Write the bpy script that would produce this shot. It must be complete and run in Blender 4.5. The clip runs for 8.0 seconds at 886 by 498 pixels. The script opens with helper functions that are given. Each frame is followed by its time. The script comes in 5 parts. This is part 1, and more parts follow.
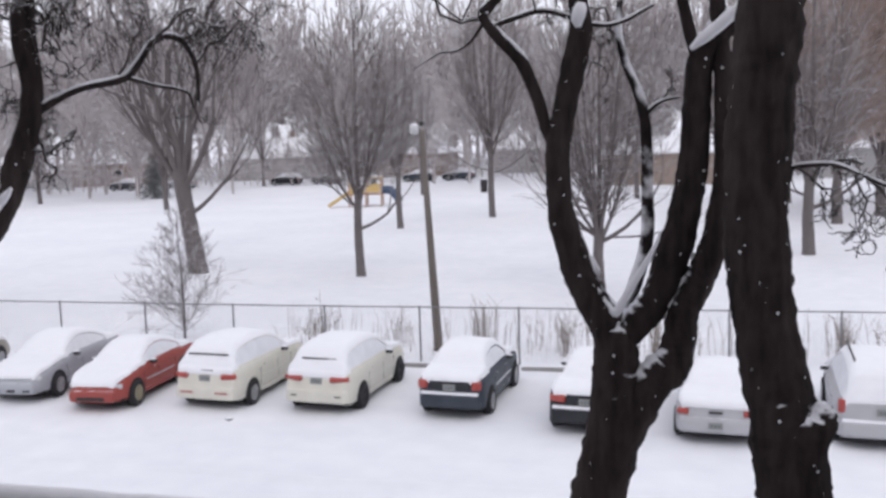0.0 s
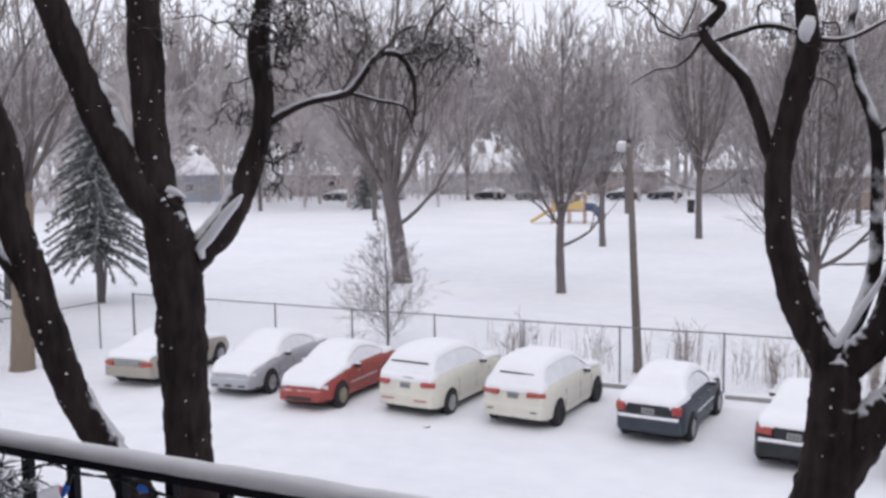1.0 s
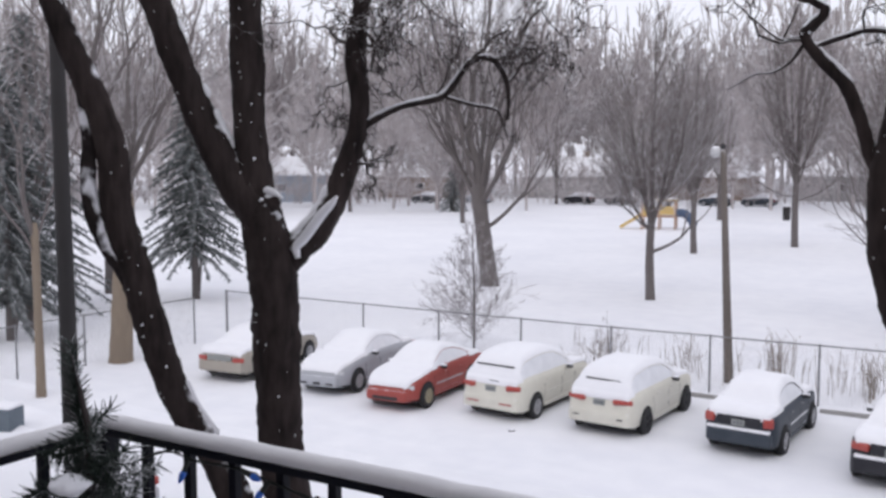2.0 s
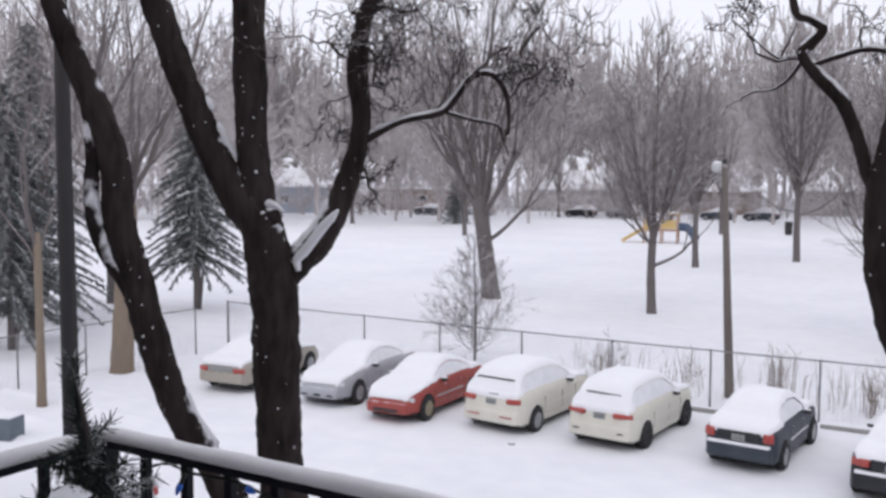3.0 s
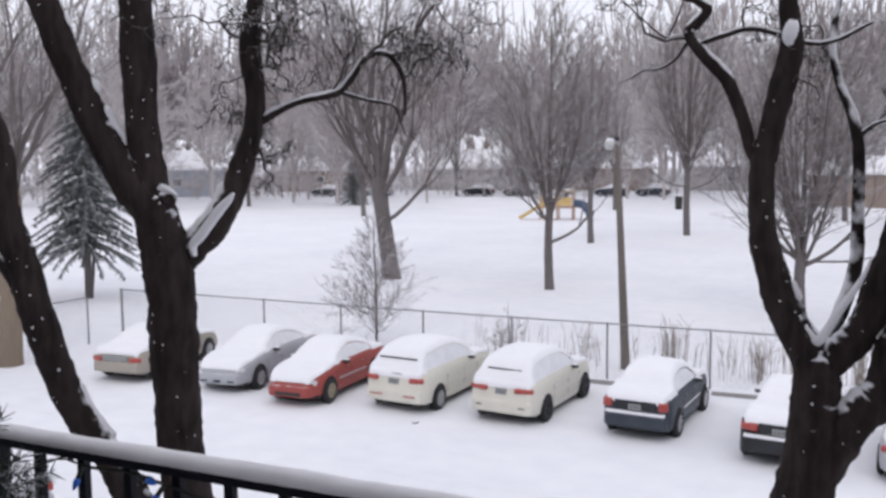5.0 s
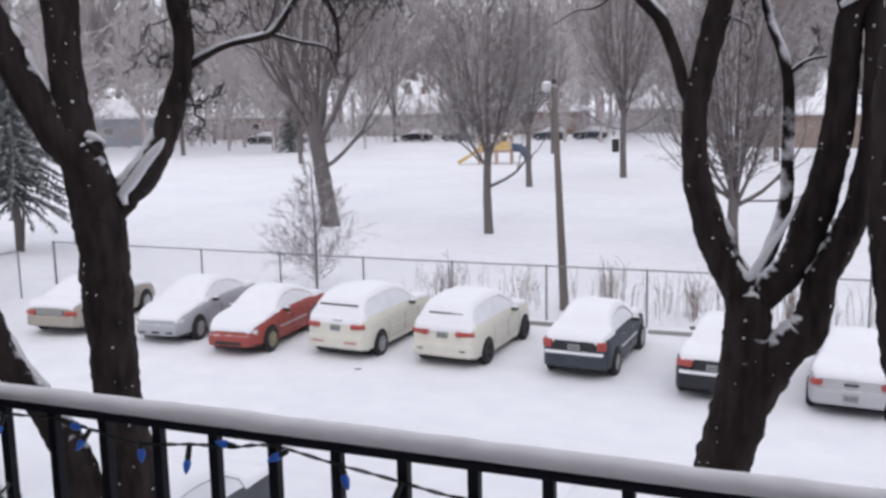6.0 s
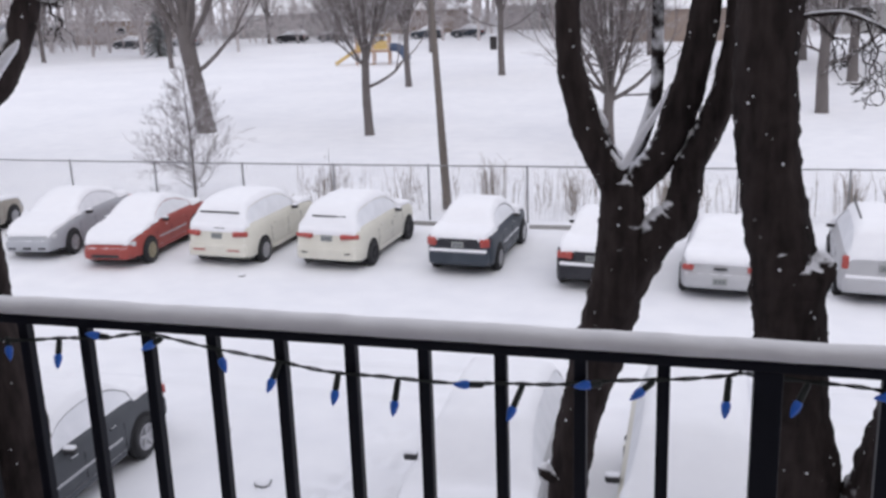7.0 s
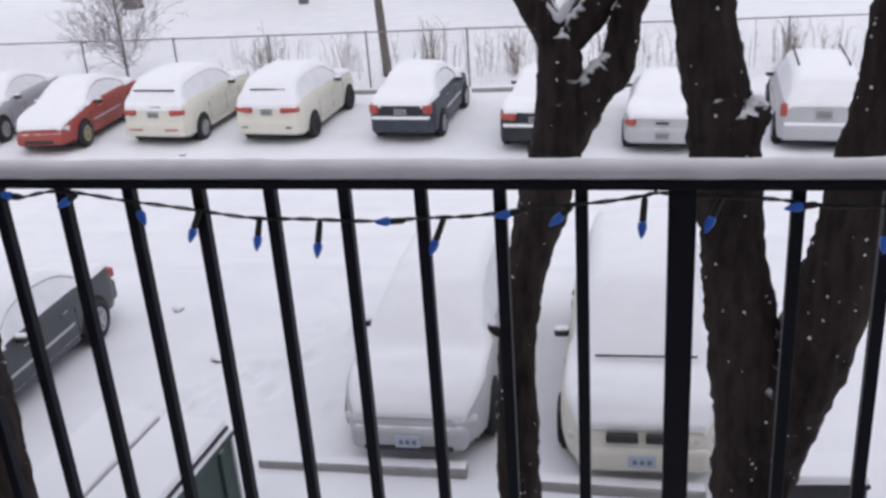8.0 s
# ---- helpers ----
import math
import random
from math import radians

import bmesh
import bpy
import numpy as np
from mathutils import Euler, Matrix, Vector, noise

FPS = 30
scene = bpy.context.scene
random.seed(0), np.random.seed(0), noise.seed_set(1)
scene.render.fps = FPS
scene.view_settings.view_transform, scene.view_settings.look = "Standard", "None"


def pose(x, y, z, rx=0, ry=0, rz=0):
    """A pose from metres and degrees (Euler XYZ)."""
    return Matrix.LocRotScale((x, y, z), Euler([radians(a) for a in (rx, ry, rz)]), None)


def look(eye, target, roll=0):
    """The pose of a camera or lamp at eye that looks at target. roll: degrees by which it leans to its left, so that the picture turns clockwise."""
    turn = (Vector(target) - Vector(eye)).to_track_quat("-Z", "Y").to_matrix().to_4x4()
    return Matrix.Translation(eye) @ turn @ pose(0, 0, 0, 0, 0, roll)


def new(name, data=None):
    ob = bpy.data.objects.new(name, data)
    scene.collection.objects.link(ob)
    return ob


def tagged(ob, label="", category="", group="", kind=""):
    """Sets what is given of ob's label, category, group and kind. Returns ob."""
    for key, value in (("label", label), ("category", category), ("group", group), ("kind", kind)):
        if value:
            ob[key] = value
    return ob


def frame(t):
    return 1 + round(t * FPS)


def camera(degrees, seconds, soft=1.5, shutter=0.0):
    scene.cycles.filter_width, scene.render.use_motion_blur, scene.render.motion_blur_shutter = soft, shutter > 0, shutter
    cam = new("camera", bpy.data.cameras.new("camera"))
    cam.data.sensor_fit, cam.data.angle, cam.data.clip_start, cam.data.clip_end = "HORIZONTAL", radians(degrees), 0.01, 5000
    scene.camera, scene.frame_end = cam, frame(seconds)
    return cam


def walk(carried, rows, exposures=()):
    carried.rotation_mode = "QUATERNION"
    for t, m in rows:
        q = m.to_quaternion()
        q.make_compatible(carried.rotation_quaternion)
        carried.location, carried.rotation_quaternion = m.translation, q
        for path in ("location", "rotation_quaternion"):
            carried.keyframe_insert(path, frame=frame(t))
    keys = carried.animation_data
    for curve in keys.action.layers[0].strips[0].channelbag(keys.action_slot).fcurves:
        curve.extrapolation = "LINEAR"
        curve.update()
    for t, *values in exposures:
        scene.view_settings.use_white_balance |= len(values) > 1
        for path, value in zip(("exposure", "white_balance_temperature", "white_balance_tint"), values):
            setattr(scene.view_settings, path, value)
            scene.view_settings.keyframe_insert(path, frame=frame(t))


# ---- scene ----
import collections

cam = camera(48.7, 8.0, soft=3.0)
PATH = [
    (0, (0.023, 0.11, 6.916), (-0.488, 2.029, 6.679), -1.8),
    (0.5, (-0.021, 0.113, 6.915), (-0.788, 1.947, 6.703), -1.1),
    (1, (-0.021, 0.083, 6.912), (-0.913, 1.862, 6.717), -0.8),
    (1.5, (-0.033, 0.064, 6.92), (-1.015, 1.795, 6.728), -0.5),
    (1.7, (-0.032, 0.047, 6.914), (-1.055, 1.755, 6.721), -0.6),
    (2.8, (0.007, 0.009, 6.943), (-1.056, 1.695, 6.776), 0.2),
    (3, (0.015, -0.001, 6.938), (-1.037, 1.692, 6.775), 0.2),
    (3.5, (0.012, 0.015, 6.942), (-1.009, 1.727, 6.776), -0.0),
    (4, (0.036, 0.001, 6.949), (-0.916, 1.75, 6.762), -0.8),
    (5.3, (0.015, -0.006, 6.939), (-0.834, 1.792, 6.722), -0.5),
    (5.5, (0.016, 0.017, 6.937), (-0.815, 1.819, 6.688), -0.7),
    (6, (0.026, 0.021, 6.917), (-0.729, 1.846, 6.602), -1.2),
    (6.5, (0.036, 0.025, 6.905), (-0.577, 1.891, 6.529), -1.6),
    (7, (0.047, 0.017, 6.88), (-0.476, 1.877, 6.364), -2.0),
    (7.5, (0.058, 0.008, 6.866), (-0.432, 1.841, 6.232), -3.0),
    (8, (0.086, 0.019, 6.832), (-0.327, 1.816, 6.059), -4.2),
]
walk(cam, [(t, look(eye, target, roll)) for t, eye, target, roll in PATH])

# ---- light: an overcast, snowing sky ----
world = bpy.data.worlds.new("overcast_sky")
scene.world = world
world.use_nodes = True
wn = world.node_tree.nodes
wl = world.node_tree.links
sky = wn.new("ShaderNodeTexSky")
sky.sky_type, sky.sun_disc = "NISHITA", False
sky.sun_elevation, sky.sun_rotation = radians(32), radians(160)
sky.air_density, sky.dust_density = 1.0, 4.0
cloud = wn.new("ShaderNodeMixRGB")
cloud.inputs[0].default_value = 0.93
cloud.inputs[2].default_value = (9.65, 9.75, 10.9, 1)
wl.new(sky.outputs[0], cloud.inputs[1])
wl.new(cloud.outputs[0], wn["Background"].inputs[0])
wn["Background"].inputs[1].default_value = 0.1
sun = new("sun", bpy.data.lights.new("sun", "SUN"))
sun.data.energy, sun.data.angle, sun.data.color = 0.5, radians(40), (1.0, 0.97, 0.93)
sun.matrix_world = look((10, -20, 30), (0, 5, 0))
scene.view_settings.exposure = 0.0


# ---- materials ----
def material(name, base, rough=0.8, metal=0.0, second=None, scale=8.0, amount=0.6, bump=0.0, bump_scale=None, stretch=(1, 1, 1), spec=0.4):
    """A plain surface with two scales of mottling and fine relief."""
    m = bpy.data.materials.new(name)
    m.use_nodes = True
    n, l = m.node_tree.nodes, m.node_tree.links
    b = n["Principled BSDF"]
    b.inputs["Roughness"].default_value, b.inputs["Metallic"].default_value = rough, metal
    b.inputs["Specular IOR Level"].default_value = spec
    co = n.new("ShaderNodeTexCoord")
    mp = n.new("ShaderNodeMapping")
    mp.inputs["Scale"].default_value = stretch
    l.new(co.outputs["Object"], mp.inputs[0])
    a = n.new("ShaderNodeTexNoise")
    a.inputs["Scale"].default_value, a.inputs["Detail"].default_value = scale, 8
    l.new(mp.outputs[0], a.inputs["Vector"])
    c = n.new("ShaderNodeTexNoise")
    c.inputs["Scale"].default_value, c.inputs["Detail"].default_value = scale / 7, 3
    l.new(mp.outputs[0], c.inputs["Vector"])
    s = n.new("ShaderNodeMath")
    s.operation = "ADD"
    l.new(a.outputs[0], s.inputs[0])
    l.new(c.outputs[0], s.inputs[1])
    r = n.new("ShaderNodeMapRange")
    r.inputs["From Min"].default_value, r.inputs["From Max"].default_value = 0.7, 1.3
    r.inputs["To Max"].default_value = amount
    l.new(s.outputs[0], r.inputs[0])
    x = n.new("ShaderNodeMixRGB")
    x.inputs[1].default_value = (*base, 1)
    x.inputs[2].default_value = (*(second or [v * 0.7 for v in base]), 1)
    l.new(r.outputs[0], x.inputs[0])
    l.new(x.outputs[0], b.inputs["Base Color"])
    if bump:
        k = n.new("ShaderNodeBump")
        k.inputs["Strength"].default_value, k.inputs["Distance"].default_value = min(1, bump * 10), bump
        g = n.new("ShaderNodeTexNoise")
        g.inputs["Scale"].default_value, g.inputs["Detail"].default_value = bump_scale or scale * 2, 6
        l.new(mp.outputs[0], g.inputs["Vector"])
        l.new(g.outputs[0], k.inputs["Height"])
        l.new(k.outputs[0], b.inputs["Normal"])
    return m


def snowed(m, low=0.55, high=0.75, patch=6.0, spread=0.5, flecks=0.0, fleck_scale=30.0, side=(0, 0, 1)):
    """Snow lying on the upward faces of a material, broken up by noise, with stuck flecks."""
    n, l = m.node_tree.nodes, m.node_tree.links
    b = n["Principled BSDF"]
    link = b.inputs["Base Color"].links[0]
    old = link.from_socket
    geo = n.new("ShaderNodeNewGeometry")
    dot = n.new("ShaderNodeVectorMath")
    dot.operation = "DOT_PRODUCT"
    v = Vector(side).normalized()
    dot.inputs[1].default_value = v
    l.new(geo.outputs["Normal"], dot.inputs[0])
    co = n.new("ShaderNodeTexCoord")
    no = n.new("ShaderNodeTexNoise")
    no.inputs["Scale"].default_value, no.inputs["Detail"].default_value = patch, 6
    l.new(co.outputs["Object"], no.inputs["Vector"])
    ad = n.new("ShaderNodeMath")
    ad.operation = "MULTIPLY_ADD"
    ad.inputs[1].default_value, ad.inputs[2].default_value = spread * 2, -spread
    l.new(no.outputs[0], ad.inputs[0])
    su = n.new("ShaderNodeMath")
    l.new(dot.outputs["Value"], su.inputs[0])
    l.new(ad.outputs[0], su.inputs[1])
    mr = n.new("ShaderNodeMapRange")
    mr.inputs["From Min"].default_value, mr.inputs["From Max"].default_value = low, high
    l.new(su.outputs[0], mr.inputs[0])
    fac = mr.outputs[0]
    if flecks:
        vo = n.new("ShaderNodeTexVoronoi")
        vo.inputs["Scale"].default_value = fleck_scale
        l.new(co.outputs["Object"], vo.inputs["Vector"])
        size = n.new("ShaderNodeMapRange")
        size.inputs["From Min"].default_value, size.inputs["From Max"].default_value = 0.55, 1.0
        size.inputs["To Max"].default_value = flecks
        l.new(vo.outputs["Color"], size.inputs[0])
        lt = n.new("ShaderNodeMath")
        lt.operation = "LESS_THAN"
        l.new(vo.outputs["Distance"], lt.inputs[0])
        l.new(size.outputs[0], lt.inputs[1])
        mx = n.new("ShaderNodeMath")
        mx.operation = "MAXIMUM"
        l.new(fac, mx.inputs[0])
        l.new(lt.outputs[0], mx.inputs[1])
        fac = mx.outputs[0]
    x = n.new("ShaderNodeMixRGB")
    x.inputs[2].default_value = (0.82, 0.82, 0.86, 1)
    l.new(fac, x.inputs[0])
    l.new(old, x.inputs[1])
    l.new(x.outputs[0], b.inputs["Base Color"])
    return m


SNOW = material("snow_ground", (0.86, 0.86, 0.89), 0.9, second=(0.76, 0.765, 0.81), scale=1.2, amount=0.8, bump=0.02, bump_scale=5, spec=0.2)
SNOW_SOFT = material("snow_settled", (0.86, 0.86, 0.89), 0.9, second=(0.8, 0.8, 0.84), scale=4, amount=0.6, bump=0.006, bump_scale=30, spec=0.2)
SNOW_RAIL = material("snow_on_rail", (0.8, 0.79, 0.8), 0.9, second=(0.66, 0.65, 0.67), scale=25, amount=0.7, bump=0.006, bump_scale=140, spec=0.2)
BARK_WET = snowed(material("wet_dark_bark", (0.014, 0.0112, 0.0114), 0.9, second=(0.072, 0.056, 0.053), scale=14, amount=0.7, bump=0.03, bump_scale=26, stretch=(1, 1, 0.25), spec=0.08),
                  0.4, 0.55, 6, 0.4, 0.24, 17)
BARK_SNOWY = snowed(material("snow_plastered_bark", (0.014, 0.011, 0.012), 0.9, second=(0.05, 0.04, 0.038), scale=14, bump=0.03, bump_scale=26, spec=0.08), 0.0, 0.25, 5, 0.9)
BARK_GREY = snowed(material("grey_brown_bark", (0.12, 0.105, 0.103), 0.9, second=(0.175, 0.158, 0.155), scale=6, bump=0.02, bump_scale=14, stretch=(1, 1, 0.3)), 0.75, 0.95, 3, 0.4)
BARK_TAN = material("tan_bark", (0.25, 0.2, 0.15), 0.9, second=(0.15, 0.12, 0.1), scale=5, bump=0.03, bump_scale=9, stretch=(1, 1, 0.3))
TWIG = snowed(material("bare_twigs", (0.175, 0.15, 0.148), 0.9, second=(0.245, 0.218, 0.215), scale=2), 0.45, 0.8, 2, 0.3)
TWIG_DARK = snowed(material("dark_bare_twigs", (0.035, 0.028, 0.028), 0.85, second=(0.07, 0.055, 0.05), scale=9), 0.6, 0.85, 8, 0.5)
# Far twigs: distance haze is put into this pale base colour.
TWIG_HAZE = snowed(material("haze_pale_twigs", (0.44, 0.4, 0.4), 0.95, second=(0.52, 0.48, 0.48), scale=0.5), 0.4, 0.9, 1, 0.3)
# Spruce needles greyed and lightened in colour for the haze before them.
NEEDLE_HAZE = snowed(material("haze_pale_spruce_needles", (0.105, 0.117, 0.118), 0.9, second=(0.14, 0.15, 0.153), scale=3), 0.6, 0.95, 2.5, 0.4)
NEEDLE_NEAR = snowed(material("evergreen_garland_needles", (0.012, 0.022, 0.017), 0.7, second=(0.03, 0.045, 0.035), scale=20), 0.75, 0.95, 12, 0.6)
IRON = material("black_painted_iron", (0.004, 0.0045, 0.009), 0.5, second=(0.009, 0.0095, 0.016), scale=30, spec=0.15, bump=0.001, bump_scale=90)
CABLE = material("dark_green_cable", (0.012, 0.016, 0.014), 0.5, second=(0.02, 0.025, 0.022), scale=40)
BULB = material("blue_plastic_bulb", (0.012, 0.12, 0.6), 0.3, second=(0.03, 0.2, 0.75), scale=60, spec=0.6)
GALV = material("dull_galvanised_steel", (0.2, 0.2, 0.21), 0.6, 0.3, second=(0.3, 0.3, 0.31), scale=12)
POLE = snowed(material("weathered_grey_pole", (0.13, 0.112, 0.1), 0.85, second=(0.19, 0.165, 0.15), scale=6, bump=0.008, bump_scale=20, stretch=(1, 1, 0.1)), 0.6, 0.8, 5, 0.6)
POLE_DARK = material("dark_creosote_pole", (0.028, 0.026, 0.027), 0.9, second=(0.05, 0.046, 0.046), scale=8, bump=0.008, bump_scale=20, stretch=(1, 1, 0.1))
TYRE = material("black_tyre_rubber", (0.02, 0.02, 0.022), 0.85, second=(0.05, 0.05, 0.055), scale=20, bump=0.004)
RIM = material("silver_alloy", (0.5, 0.5, 0.52), 0.4, 0.6, second=(0.35, 0.35, 0.37), scale=15)
UNDER_SHADE = material("underbody_and_gap_shade", (0.02, 0.02, 0.022), 0.9)
FROST = snowed(material("frosted_car_glass", (0.68, 0.69, 0.73), 0.7, second=(0.8, 0.81, 0.85), scale=3, amount=1.0, bump=0.003), 0.35, 0.7, 4, 0.3)
GLASS_DARK = material("dark_car_glass", (0.03, 0.033, 0.04), 0.15, second=(0.1, 0.1, 0.11), scale=5)
RED_LENS = material("red_tail_lens", (0.34, 0.03, 0.028), 0.3, second=(0.46, 0.12, 0.09), scale=12, spec=0.6)
HEADLAMP = material("cloudy_headlamp_lens", (0.5, 0.51, 0.53), 0.25, second=(0.7, 0.7, 0.72), scale=12, spec=0.6)
PLATE = material("grey_number_plate", (0.24, 0.25, 0.24), 0.5, second=(0.3, 0.31, 0.31), scale=20)
PLATE_BLUE = material("pale_blue_number_plate", (0.36, 0.42, 0.52), 0.5, second=(0.44, 0.5, 0.58), scale=20)
PLATE_INK = material("plate_marks", (0.16, 0.17, 0.19), 0.6)
TRIM = material("black_plastic_trim", (0.025, 0.025, 0.028), 0.6, second=(0.05, 0.05, 0.055), scale=14)
MIRROR = snowed(material("snowy_black_plastic", (0.03, 0.03, 0.033), 0.6, second=(0.06, 0.06, 0.066), scale=14), 0.1, 0.4, 6, 0.3)
LAMP_GLASS = material("pale_lamp_cover", (0.45, 0.45, 0.46), 0.5, second=(0.6, 0.6, 0.62), scale=8)
CONCRETE = snowed(material("concrete_stop", (0.36, 0.35, 0.34), 0.95, second=(0.26, 0.25, 0.25), scale=9, bump=0.006), 0.3, 0.6, 4, 0.3)
STEMS = material("dry_weed_stems", (0.22, 0.18, 0.15), 0.95, second=(0.32, 0.27, 0.23), scale=3)


def paint(name, base):
    return snowed(material(name, base, 0.45, 0.0, second=[min(1, v * 1.15 + 0.03) for v in base], scale=3, amount=0.6, spec=0.3), 0.85, 1.05, 5, 0.35)


# ---- mesh helpers ----
def mesh_ob(name, verts, faces, mat, parent=None, label="", smooth=True):
    me = bpy.data.meshes.new(name)
    me.from_pydata([tuple(map(float, v)) for v in verts], [], [tuple(map(int, f)) for f in faces])
    me.materials.append(mat)
    if smooth:
        me.polygons.foreach_set("use_smooth", [True] * len(me.polygons))
    me.update()
    ob = new(name, me)
    if parent:
        ob.parent = parent
    if label:
        ob["label"] = label
    return ob


def part(name, bm, mat, parent=None, label="", smooth=False):
    """Links a bmesh as one mesh object under a thing or a part."""
    me = bpy.data.meshes.new(name)
    bmesh.ops.recalc_face_normals(bm, faces=bm.faces)
    bm.to_mesh(me)
    bm.free()
    me.materials.append(mat)
    if smooth:
        me.polygons.foreach_set("use_smooth", [True] * len(me.polygons))
    ob = new(name, me)
    if parent:
        ob.parent = parent
    if label:
        ob["label"] = label
    return ob


def empty(name, m, label, category, group="", kind=""):
    ob = new(name)
    ob.matrix_world = m
    return tagged(ob, label, category, group, kind)


def boxed(size, at=(0, 0, 0), bevel=0.0, rot=(0, 0, 0), bm=None, seg=2):
    """A bevelled box in a bmesh."""
    bm = bm or bmesh.new()
    r = bmesh.ops.create_cube(bm, size=1)["verts"]
    bmesh.ops.scale(bm, vec=size, verts=r)
    if bevel:
        es = list({e for v in r for e in v.link_edges})
        r2 = bmesh.ops.bevel(bm, geom=es, offset=bevel, segments=seg, affect="EDGES", profile=0.6)
        r = list({v for f in r2["faces"] for v in f.verts} | {v for v in r if v.is_valid})
    bmesh.ops.transform(bm, matrix=pose(*at, *rot), verts=r)
    return bm


def lathe(profile, sides=24, axis="z"):
    """Verts and faces of a turned form from (radius, height) pairs."""
    vs, fs = [], []
    for r, h in profile:
        for i in range(sides):
            a = 2 * math.pi * i / sides
            q = (r * math.cos(a), r * math.sin(a), h)
            vs.append(q if axis == "z" else (q[2], q[0], q[1]))
    for k in range(len(profile) - 1):
        for i in range(sides):
            j = (i + 1) % sides
            fs.append((k * sides + i, k * sides + j, (k + 1) * sides + j, (k + 1) * sides + i))
    fs.append(tuple(range(sides))[::-1])
    fs.append(tuple((len(profile) - 1) * sides + i for i in range(sides)))
    return vs, fs


def smooth_line(pts, steps=6):
    """A Catmull-Rom curve through rows of x, y, z, radius."""
    p = np.array(pts, float)
    p = np.vstack([2 * p[0] - p[1], p, 2 * p[-1] - p[-2]])
    out = []
    for i in range(1, len(p) - 2):
        for k in range(steps):
            t = k / steps
            a, b, c, d = p[i - 1], p[i], p[i + 1], p[i + 2]
            out.append(0.5 * (2 * b + (c - a) * t + (2 * a - 5 * b + 4 * c - d) * t * t + (3 * b - a - 3 * c + d) * t ** 3))
    out.append(p[-2])
    return np.array(out)


def tube(line, sides=10, rough=0.0, seed=0, bias=0):
    """Verts and faces of a tube along rows of x, y, z, radius, closed at both ends."""
    line = np.asarray(line, float)
    P, r = line[:, :3], np.maximum(line[:, 3], 1e-4)
    T = np.gradient(P, axis=0)
    T /= np.linalg.norm(T, axis=1)[:, None] + 1e-9
    ref = np.array([0.31, 0.95, 0.02]) if abs(T[:, 1]).mean() < 0.8 else np.array([0.95, 0.1, 0.3])
    U = np.cross(T, ref)
    U /= np.linalg.norm(U, axis=1)[:, None] + 1e-9
    V = np.cross(T, U)
    a = np.arange(sides) * 2 * np.pi / sides
    rr = np.repeat(r[:, None], sides, 1)
    if rough:
        for i in range(len(P)):
            for j in range(sides):
                q = P[i] + r[i] * (U[i] * math.cos(a[j]) + V[i] * math.sin(a[j]))
                rr[i, j] *= 1 + rough * (noise.noise(Vector((q[0] * 9 + seed, q[1] * 9, q[2] * 2.2))) + 0.7 * noise.noise(Vector((q[0] * 26, q[1] * 26 + seed, q[2] * 10))) + 0.5 * noise.noise(Vector((q[0] * 60, q[1] * 60 + seed, q[2] * 24))))
    vs = P[:, None] + rr[..., None] * (U[:, None] * np.cos(a)[None, :, None] + V[:, None] * np.sin(a)[None, :, None])
    n = len(P)
    i, j = np.meshgrid(np.arange(n - 1), np.arange(sides), indexing="ij")
    j2 = (j + 1) % sides
    fs = np.stack([i * sides + j, i * sides + j2, (i + 1) * sides + j2, (i + 1) * sides + j], -1).reshape(-1, 4)
    fs = [tuple(f) for f in fs] + [tuple(range(sides))[::-1], tuple((n - 1) * sides + k for k in range(sides))]
    return vs.reshape(-1, 3).tolist(), fs


def join(pieces):
    vs, fs = [], []
    for v, f in pieces:
        o = len(vs)
        vs += list(v)
        fs += [tuple(i + o for i in q) for q in f]
    return vs, fs


def quick_tubes(segs, sides=3):
    """Thin open prisms for many twig segments: rows of x0 y0 z0 x1 y1 z1 r0 r1."""
    s = np.array(segs, float)
    A, B = s[:, 0:3], s[:, 3:6]
    T = B - A
    T /= np.linalg.norm(T, axis=1)[:, None] + 1e-9
    ref = np.where(np.abs(T[:, 2:3]) < 0.9, np.array([[0, 0, 1.0]]), np.array([[1.0, 0, 0]]))
    U = np.cross(T, ref)
    U /= np.linalg.norm(U, axis=1)[:, None] + 1e-9
    V = np.cross(T, U)
    a = np.arange(sides) * 2 * np.pi / sides
    ring = U[:, None] * np.cos(a)[None, :, None] + V[:, None] * np.sin(a)[None, :, None]
    v = np.concatenate([A[:, None] + ring * s[:, 6, None, None], B[:, None] + ring * s[:, 7, None, None]], 1)
    n = len(s)
    base = (np.arange(n) * 2 * sides)[:, None]
    f = [np.concatenate([base + k, base + (k + 1) % sides, base + sides + (k + 1) % sides, base + sides + k], 1) for k in range(sides)]
    return v.reshape(-1, 3), np.concatenate(f, 0)


def array_ob(name, v, f, mat, parent=None, label=""):
    """A mesh object from arrays of verts and quads."""
    me = bpy.data.meshes.new(name)
    me.vertices.add(len(v))
    me.vertices.foreach_set("co", np.asarray(v, np.float32).ravel())
    me.loops.add(f.size)
    me.loops.foreach_set("vertex_index", np.asarray(f, np.int32).ravel())
    me.polygons.add(len(f))
    me.polygons.foreach_set("loop_start", np.arange(len(f), dtype=np.int32) * f.shape[1])
    me.polygons.foreach_set("use_smooth", np.ones(len(f), bool))
    me.materials.append(mat)
    me.update(calc_edges=True)
    ob = new(name, me)
    if parent:
        ob.parent = parent
    if label:
        ob["label"] = label
    return ob


